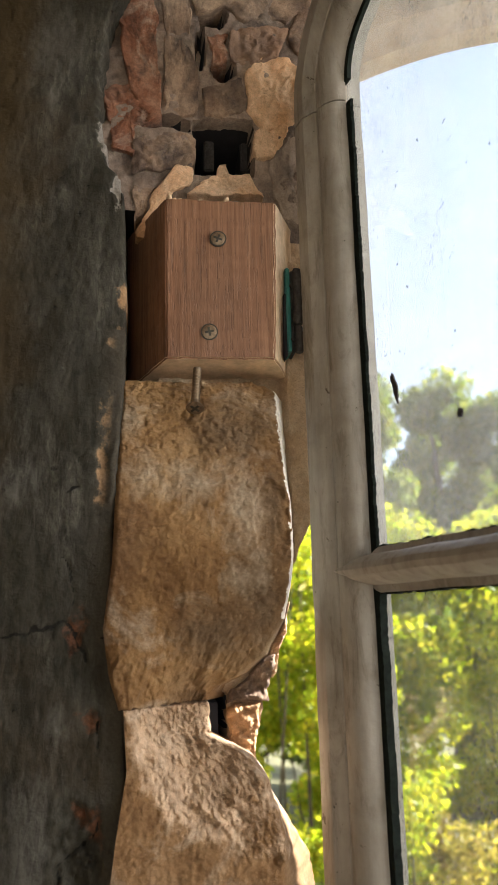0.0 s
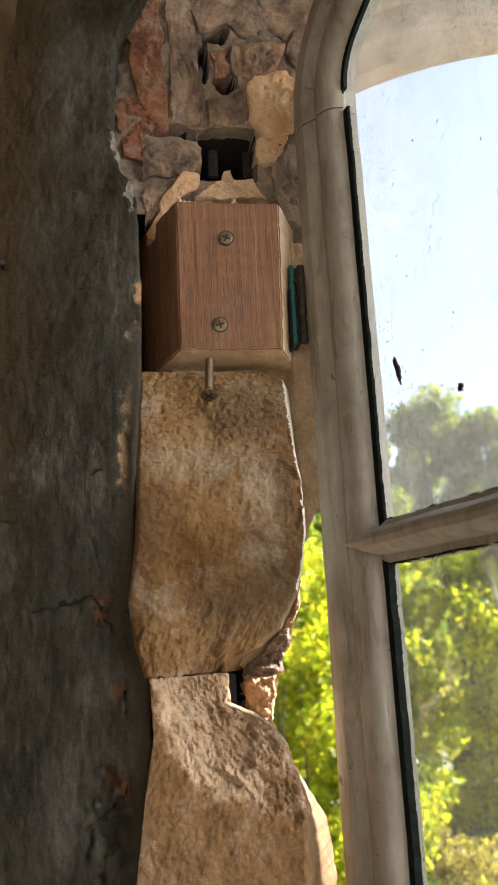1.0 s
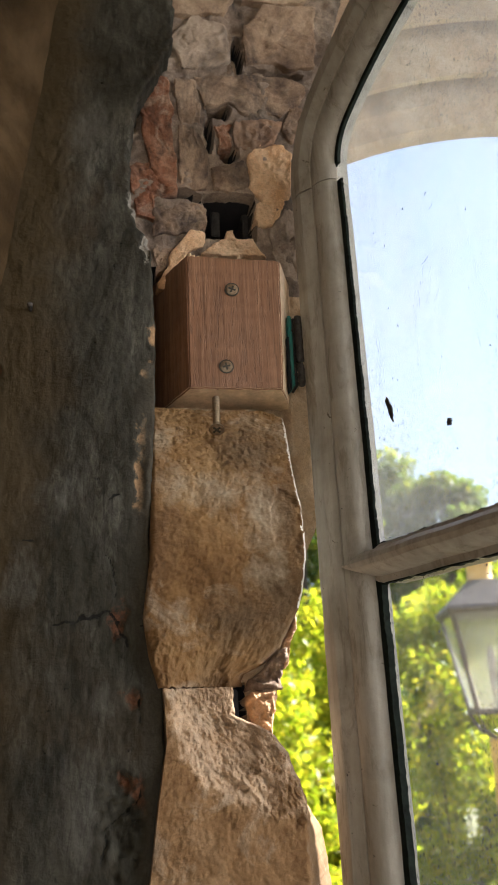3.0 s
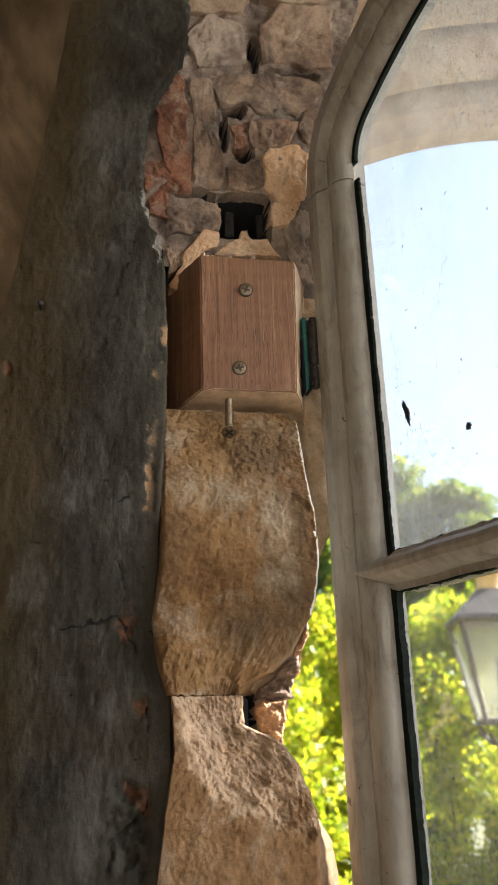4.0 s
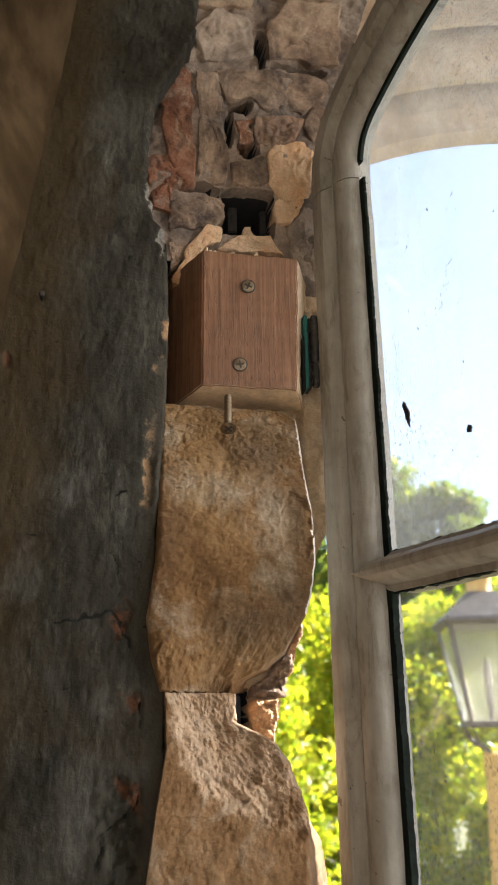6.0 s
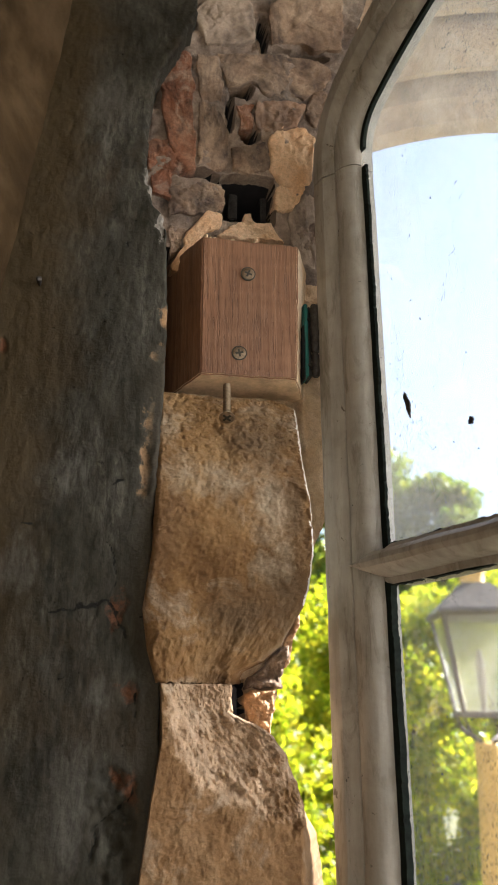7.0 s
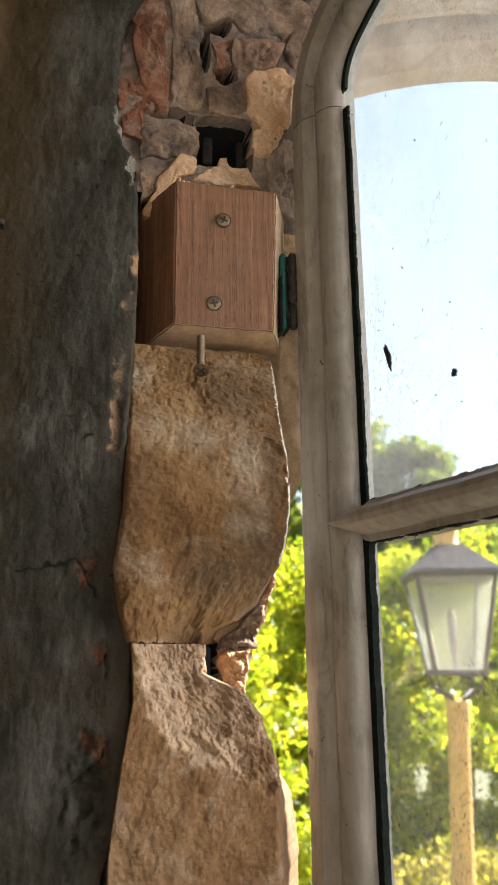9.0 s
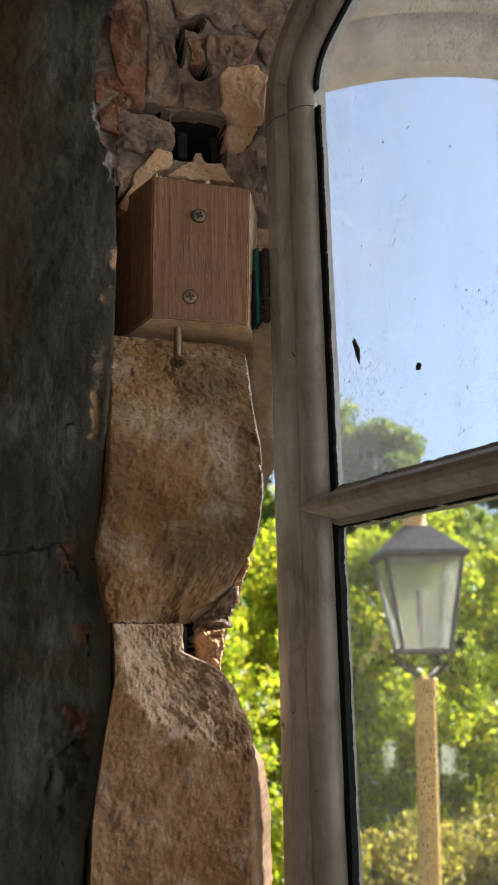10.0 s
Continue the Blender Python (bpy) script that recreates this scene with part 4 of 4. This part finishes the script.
verts, faces = sweep([[leaf(LEFT + w + wob(w, z), n + wob(w, z + 4), z) for w, n in SECTION] for z in zs])
mesh_part("stile", verts, faces, PAINT, window, "", True, 24)
verts, faces = sweep([[leaf(2 * MIDDLE - LEFT - w, n, z) for w, n in reversed(SECTION)] for z in (0.95, JOINT)])
mesh_part("stile", verts, faces, PAINT, window, "", True, 24)
# arched head
rings = []
halves = [[(LEFT + w, JOINT + 0.0004)] + arch_path(w) for w, n in SECTION]
steps = len(halves[0])
for k in range(steps):
    rings.append([leaf(halves[i][k][0] + wob(k * 0.01, n), n + wob(k * 0.02, w), halves[i][k][1]) for i, (w, n) in enumerate(SECTION)])
for k in range(steps - 2, -1, -1):
    rings.append([leaf(2 * MIDDLE - halves[i][k][0], n, halves[i][k][1]) for i, (w, n) in enumerate(SECTION)])
verts, faces = sweep(rings)
mesh_part("arched_head", verts, faces, PAINT, window, "", True, 24)
verts, faces = sweep([[leaf(u, n, 0.95 + w) for w, n in reversed(SECTION)] for u in (LEFT + 0.041, 2 * MIDDLE - LEFT - 0.041)])
mesh_part("bottom_rail", verts, faces, PAINT, window, "", True, 24)

# glazing bar with its pointed scribed end
BAR_Z = 1.5235
BAR = [(0.0172, 0.0115), (0.0165, 0.0078), (0.0110, 0.0076), (0.0045, 0.0058), (0.0008, 0.0028), (0.0, 0.0), (0.0012, -0.0030), (0.0050, -0.0058), (0.0110, -0.0074),
       (0.0165, -0.0078), (0.0172, -0.0115), (0.034, -0.0115), (0.034, 0.0115)]
rings = []
for u in [0.0295, 0.0303, 0.0325, 0.0355, 0.039, 0.043, 0.0475, 0.052, 0.06] + list(np.linspace(0.08, 2 * MIDDLE - LEFT - 0.03, 40)):
    k = min(1.0, ((u - 0.0290) / 0.017) ** 0.62)
    rings.append([leaf(u, n + 0.0003 * fbm(u, n, 2, 90), BAR_Z + h * k + wob(u, 1)) for n, h in BAR])
verts, faces = sweep(rings)
mesh_part("glazing_bar", verts, faces, PAINT, window, "", True, 24)


def ragged_strip(u0, u1, z0, z1, n, thick, seed, vertical=True, ragged=0.0013):
    rings = []
    for k in range(321):
        f = k / 320
        if vertical:
            z = z0 + (z1 - z0) * f
            edge = u1 + 0.7 * ragged * (fbm(seed, 0, z, 60) + fbm(seed, 2, z, 420, 4))
            rings.append([leaf(u0, n, z), leaf(edge, n + 0.0004, z), leaf(edge + 0.0006, n + thick, z), leaf(u0, n + thick, z)])
        else:
            u = u0 + (u1 - u0) * f
            edge = z0 + ragged * fbm(seed, u, 0, 130)
            rings.append([leaf(u, n, z1), leaf(u, n + 0.0004, edge), leaf(u, n + thick, edge), leaf(u, n + thick, z1)])
    return sweep(rings)


for args in ((LEFT + 0.0330, LEFT + 0.0408, 0.98, BAR_Z - 0.006, 0.0171, 0.0043, 1, True, 0.0014), (LEFT + 0.0330, LEFT + 0.0408, BAR_Z + 0.005, 1.799, 0.0171, 0.0020, 2, True, 0.0013)):
    verts, faces = ragged_strip(*args)
    mesh_part("putty", verts, faces, PUTTY, window, "dark green crumbling glazing putty", True, 60)
for z0, z1, seed in ((BAR_Z - 0.0122, BAR_Z - 0.0060, 4), (BAR_Z + 0.0118, BAR_Z + 0.0060, 5)):
    verts, faces = ragged_strip(LEFT + 0.042, 2 * MIDDLE - LEFT - 0.042, z0, z1, 0.0174, 0.0040, seed, False)
    mesh_part("putty", verts, faces, PUTTY, window, "dark green crumbling glazing putty", True, 60)
rings = []
inner, outer_edge = arch_path(0.0404), arch_path(0.0330)
for (u0, z0), (u1, z1) in zip(inner, outer_edge):
    rings.append([leaf(u1, 0.0165, z1), leaf(u0, 0.0165, z0), leaf(u0, 0.0191, z0), leaf(u1, 0.0191, z1)])
verts, faces = sweep(rings)
mesh_part("putty", verts, faces, PUTTY, window, "dark green crumbling glazing putty", True, 60)


def pane(outline, mat, n0, name="pane"):
    n1 = n0 + 0.0022
    k = len(outline)
    verts = [leaf(u, n, z) for n in (n0, n1) for u, z in outline]
    faces = [tuple(range(k)), tuple(range(2 * k - 1, k - 1, -1))] + [(i, k + i, k + (i + 1) % k, (i + 1) % k) for i in range(k)]
    ob = mesh_part(name, verts, faces, mat, window, "dusty clear glass pane", False)
    ob.visible_shadow = False


head = arch_path(0.0346)
full = head + [(2 * MIDDLE - u, z) for u, z in reversed(head[:-1])]
pane([(LEFT + 0.0346, BAR_Z)] + full + [(2 * MIDDLE - LEFT - 0.0346, BAR_Z)], HAZY_GLASS, 0.0192)
pane([(LEFT + 0.0346, 0.985), (LEFT + 0.0346, BAR_Z - 0.002), (2 * MIDDLE - LEFT - 0.0346, BAR_Z - 0.002), (2 * MIDDLE - LEFT - 0.0346, 0.985)], GLASS, 0.0215)

# a fly and a speck stuck to the pane, as ragged dark plates
def glass_mark(u, z, length, width, lean, seed):
    verts, faces = [], []
    k = 30
    for h in (0.0182, 0.0191):
        for i in range(k):
            a = 2 * math.pi * i / k
            r = 1 + 0.55 * fbm(math.cos(a) + seed, math.sin(a), seed, 2.6)
            p, q = 0.5 * width * r * math.cos(a), 0.5 * length * r * math.sin(a)
            verts.append(leaf(u + p * math.cos(lean) - q * math.sin(lean), h, z + p * math.sin(lean) + q * math.cos(lean)))
    faces = [tuple(range(k)), tuple(range(2 * k - 1, k - 1, -1))] + [(i, (i + 1) % k, k + (i + 1) % k, k + i) for i in range(k)]
    ob = mesh_part("fly_and_speck", verts, faces, DEBRIS, None, "", False)
    tagged(ob, "small dark mark, fly and speck, on the dusty glass", "debris", "flakes on the glass")


glass_mark(0.0695, 1.6135, 0.0165, 0.0036, 0.25, 2.3)
glass_mark(0.1195, 1.5875, 0.0034, 0.0042, 0.5, 5.1)

# ---- hinge between block and stile ----
hinge = thing("hinge", "old black iron casement hinge with a teal plastic packer", "hinge", at=(0.088, 0.43, 1.655))
part("packer", box_bm((0.0818, 0.4260, 1.6535), (0.0846, 0.446, 1.7075), 0.0006), TEAL, hinge, "teal plastic packer")
bm = box_bm((0.0803, 0.4240, 1.6500), (0.0815, 0.446, 1.6900), 0.0004)
part("shim", bm, SHADE_SHIM_BLACK, hinge, "thin black shim")
for z0, z1, fat in ((1.6700, 1.7050, 0.0032), (1.6525, 1.6690, 0.0027)):
    points = [(0.0884 + 0.0003 * math.sin(900 * z), 0.4235, z) for z in np.linspace(z0, z1, 14)]
    verts, faces = tube(points, [fat * (0.8 if k in (0, 13) else 1.0 + 0.16 * fbm(k, 3, z0, 0.7)) for k in range(14)], 16)
    mesh_part("knuckle", verts, faces, IRON, hinge)
part("hinge_plate", box_bm((0.0850, 0.4270, 1.6535), (0.0868, 0.446, 1.7060), 0.0005), IRON, hinge)
for z in (1.6620, 1.6960):
    verts, faces = tube([(0.0858, 0.4268, z), (0.0858, 0.4258, z)], (0.0018, 0.0014), 10)
    mesh_part("pin", verts, faces, IRON, hinge)

# ---- outer wall with its moulded arch ----
OUT_LEFT, OUT_RIGHT, OUT_SPRING = 0.098, 0.600, 1.855


def outer_arch(grow):
    pts = []
    r1, r2 = 0.075, 0.55
    c = (OUT_LEFT + r1, OUT_SPRING)
    for k in range(11):
        a = math.pi - math.radians(55) * k / 10
        pts.append((c[0] + (r1 + grow) * math.cos(a), c[1] + (r1 + grow) * math.sin(a)))
    a = math.radians(125)
    c2 = (c[0] - (r2 - r1) * math.cos(a), c[1] - (r2 - r1) * math.sin(a))
    for k in range(1, 25):
        a = math.radians(125 - 35 * k / 24)
        pts.append((c2[0] + (r2 + grow) * math.cos(a), c2[1] + (r2 + grow) * math.sin(a)))
    mid = pts[-1][0]
    return pts + [(2 * mid - x, z) for x, z in reversed(pts[:-1])]


arch_wall = thing("wall_north", "outer stone wall with a moulded flat-pointed arch", "wall", "structure")
MOULD = [(0.0, 0.560), (0.0, 0.548), (0.004, 0.541), (0.022, 0.538), (0.026, 0.534), (0.052, 0.532), (0.060, 0.524), (0.058, 0.514), (0.044, 0.510), (0.032, 0.508),
         (0.032, 0.502), (0.054, 0.498), (0.060, 0.494), (0.088, 0.492), (0.094, 0.484), (0.088, 0.476), (0.066, 0.472), (0.066, 0.466), (0.16, 0.464), (0.16, 0.560)]
curves = [outer_arch(g) for g, y in MOULD]
rings = [[Vector((curves[i][k][0], y, curves[i][k][1])) for i, (g, y) in enumerate(MOULD)] for k in range(len(curves[0]))]
verts, faces = sweep(rings)
mesh_part("moulded_arch", verts, faces, ARCH_STONE, arch_wall, "", True, 40)
far = curves[0]
right_jamb = far[-1][0]
part("wall_panel", box_bm((-0.42, 0.463, 2.10), (2.1, 0.558, 2.7)), ARCH_STONE, arch_wall, "", False)
part("wall_panel", box_bm((-0.42, 0.531, -1.0), (0.052, 0.558, 2.10)), ARCH_STONE, arch_wall, "", False)
part("wall_panel", box_bm((right_jamb, 0.465, 0.92), (right_jamb + 0.25, 0.558, 2.10)), ARCH_STONE, arch_wall, "", False)

# ---- outside ----
GROUND = -1.0
ground = part("ground", box_bm((-300, -300, GROUND - 0.3), (300, 600, GROUND - 0.002)), GRASS, None, "", False)
tagged(ground, "rough sunlit grass outside the window", "ground", "", "structure")


def leaves(name, mat, centres, spread, count, size, seed, parent=None, label="", squash=0.8):
    rng = np.random.default_rng(seed)
    c = np.asarray(centres)[rng.integers(0, len(centres), count)]
    d = rng.normal(size=(count, 3))
    d /= np.linalg.norm(d, axis=1)[:, None]
    p = c[:, :3] + d * (c[:, 3:4] * spread * rng.random((count, 1)) ** 0.45) * np.array([1, 1, squash])
    a = rng.normal(size=(count, 3))
    a[:, 2] -= 0.4
    a /= np.linalg.norm(a, axis=1)[:, None]
    b = np.cross(a, rng.normal(size=(count, 3)))
    b /= np.linalg.norm(b, axis=1)[:, None]
    nrm = np.cross(a, b)
    s = size * (0.55 + 0.9 * rng.random((count, 1)))
    quad = np.stack([p - a * s, p - b * s * 0.45 + nrm * s * 0.12, p + a * s, p + b * s * 0.45 + nrm * s * 0.12], axis=1).reshape(-1, 3)
    me = bpy.data.meshes.new(name)
    me.vertices.add(len(quad))
    me.vertices.foreach_set("co", quad.ravel())
    me.loops.add(count * 4)
    me.loops.foreach_set("vertex_index", np.arange(count * 4))
    me.polygons.add(count)
    me.polygons.foreach_set("loop_start", np.arange(count) * 4)
    me.update(calc_edges=True)
    me.validate()
    me.materials.append(mat)
    ob = new(name, me)
    if parent:
        ob.parent = parent
        ob.matrix_parent_inverse = Matrix.Translation(-parent.location)
    if label:
        ob["label"] = label
    ob["kind"] = "stuff"
    return ob


def bush(x, y, height, radius, mat, count, size, seed, label):
    rng = random.Random(seed)
    b = thing("bush", label, "bush", "", "bushes outside", at=(x, y, GROUND))
    centres = []
    for _ in range(46):
        h = rng.random()
        r = radius * (1.0 - 0.45 * h) * math.sqrt(rng.random())
        a = rng.random() * 6.283
        centres.append((x + r * math.cos(a), y + r * math.sin(a), GROUND + 0.1 + (height - 0.1) * h, rng.uniform(0.16, 0.34) * radius))
    leaves("foliage", mat, centres, 1.0, int(1.25 * count), size, seed, b)
    for k in range(6):
        c = centres[k * 5]
        base = (x + rng.uniform(-0.2, 0.2), y + rng.uniform(-0.2, 0.2), GROUND - 0.05)
        midp = tuple((base[i] + c[i]) / 2 + rng.uniform(-0.1, 0.1) for i in range(3))
        v, f = tube([base, midp, c[:3]], (0.012, 0.008, 0.003), 7)
        mesh_part("stem", v, f, BARK, b)


def tree(x, y, height, radius, mat, count, size, seed, label):
    rng = random.Random(seed)
    tr = thing("tree", label, "tree", "", "trees outside", at=(x, y, GROUND))
    top = GROUND + height
    v, f = tube([(x, y, GROUND - 0.1), (x + 0.1, y, GROUND + height * 0.35), (x - 0.1, y + 0.1, GROUND + height * 0.9)], (0.16, 0.11, 0.02), 10)
    mesh_part("trunk", v, f, BARK, tr)
    centres = []
    for k in range(60):
        h = 0.22 + 0.78 * rng.random()
        r = radius * math.sin(math.pi * min(0.97, 0.28 + 0.68 * h)) * rng.random() ** 0.5
        a = rng.random() * 6.283
        centres.append((x + r * math.cos(a), y + r * math.sin(a), GROUND + height * h - 0.2, rng.uniform(0.14, 0.30) * radius))
    for k in range(9):
        c = centres[k * 6]
        z = GROUND + (c[2] - GROUND) * 0.65
        v, f = tube([(x, y, z), ((x + c[0]) / 2, (y + c[1]) / 2, (z + c[2]) / 2 + 0.1), c[:3]], (0.05, 0.03, 0.008), 7)
        mesh_part("limb", v, f, BARK, tr)
    leaves("crown", mat, centres, 1.0, count, size, seed, tr)


# hedge near the window, undergrowth, and trees behind
for k, (x, y, h, r, mat, n, size) in enumerate((
        (0.85, 4.4, 3.3, 0.75, LEAF_BRIGHT, 15000, 0.026), (1.35, 5.0, 3.4, 0.80, LEAF_BRIGHT, 16000, 0.026), (2.0, 4.9, 3.1, 0.80, LEAF_BRIGHT, 16000, 0.026),
        (2.75, 5.2, 3.3, 0.85, LEAF_BRIGHT, 16000, 0.026), (3.5, 5.4, 3.2, 0.85, LEAF_BRIGHT, 14000, 0.026), (4.3, 5.8, 3.4, 0.9, LEAF_BRIGHT, 13000, 0.021),
        (0.3, 5.2, 3.4, 0.9, LEAF_BRIGHT, 13000, 0.021), (1.7, 4.0, 1.5, 0.6, LEAF_DRY, 11000, 0.018), (2.4, 4.1, 1.4, 0.6, LEAF_DRY, 11000, 0.018),
        (1.1, 3.9, 1.7, 0.55, LEAF_BRIGHT, 11000, 0.018), (3.1, 4.4, 1.6, 0.6, LEAF_DRY, 11000, 0.018))):
    bush(x, y, h, r, mat, n, size, 100 + k, "dense yellow-green bush in full sunlight" if mat is LEAF_BRIGHT else "dry yellowing undergrowth bush beside the lamp")
for k, (x, y, h, r, n) in enumerate(((2.6, 9.5, 5.6, 1.5, 9000), (4.22, 10.5, 5.96, 1.5, 9000), (5.00, 10.0, 5.57, 1.35, 9000), (6.65, 11.0, 5.18, 1.6, 8000),
                                     (3.2, 12.5, 6.8, 1.8, 8000), (1.2, 10.0, 5.9, 1.6, 8000), (8.6, 12.0, 5.6, 1.9, 8000), (5.2, 13.0, 6.0, 1.9, 8000))):
    tree(x, y, h, r, LEAF_DEEP, 5 * n, 0.050, 300 + k, "leafy green tree against the bright sky")

# ---- lantern on its post ----
lamp = thing("street_lamp", "old square glazed lantern on an ochre painted post", "street lamp", at=(1.60, 3.25, GROUND))


def lantern():
    cx, cy = 1.716, 3.25
    turn = math.radians(-17)

    def sq(half, z):
        return [(cx + half * 1.414 * math.cos(turn + math.pi / 4 + k * math.pi / 2), cy + half * 1.414 * math.sin(turn + math.pi / 4 + k * math.pi / 2), z) for k in range(4)]

    low, high = sq(0.105, 1.395), sq(0.172, 1.800)
    v, f = sweep([sq(0.190, 1.795), sq(0.200, 1.812), sq(0.190, 1.828), sq(0.138, 1.876), sq(0.082, 1.930), sq(0.062, 1.950)])
    mesh_part("roof", v, f, LANTERN_METAL, lamp, "", False)
    v, f = tube([(cx, cy, z) for z in (1.945, 1.955, 2.030, 2.040, 2.055)], (0.062, 0.056, 0.056, 0.064, 0.050), 16)
    mesh_part("chimney", v, f, POST_PAINT, lamp)
    v, f = sweep([sq(0.114, 1.372), sq(0.118, 1.380), sq(0.114, 1.398)])
    mesh_part("base_tray", v, f, LANTERN_METAL, lamp, "", False)
    for k in range(4):
        v, f = tube([low[k], high[k]], (0.011, 0.011), 6)
        mesh_part("corner_bar", v, f, LANTERN_METAL, lamp)
        a, b, c, d = (Vector(p) for p in (low[k], low[(k + 1) % 4], high[(k + 1) % 4], high[k]))
        nrm = (b - a).cross(d - a).normalized() * 0.002
        quad = [a + nrm, b + nrm, c + nrm, d + nrm, a - nrm, b - nrm, c - nrm, d - nrm]
        g = mesh_part("glass_pane", quad, [(0, 1, 2, 3), (7, 6, 5, 4), (0, 4, 5, 1), (1, 5, 6, 2), (2, 6, 7, 3), (3, 7, 4, 0)], LANTERN_GLASS, lamp, "", False)
        g.visible_shadow = False
    v, f = tube([(cx + 0.05 * (z - 1.3), cy, z) for z in (GROUND - 0.05, -0.5, 1.17, 1.18, 1.25, 1.262, 1.275)], (0.056, 0.052, 0.046, 0.052, 0.052, 0.056, 0.042), 24)
    mesh_part("post", v, f, POST_PAINT, lamp)
    for k in range(4):
        a = Vector(low[k]) + Vector((0, 0, -0.02))
        o = Vector((cx, cy, 1.255))
        m = o.lerp(a, 0.75) + Vector((0, 0, -0.035))
        v, f = tube([o, m, a], (0.009, 0.009, 0.008), 8)
        mesh_part("bracket_arm", v, f, LANTERN_METAL, lamp)
    v, f = tube([(cx, cy, z) for z in (1.40, 1.46, 1.47, 1.60, 1.66)], (0.012, 0.012, 0.018, 0.020, 0.010), 12)
    mesh_part("lamp_holder", v, f, LANTERN_METAL, lamp)


lantern()
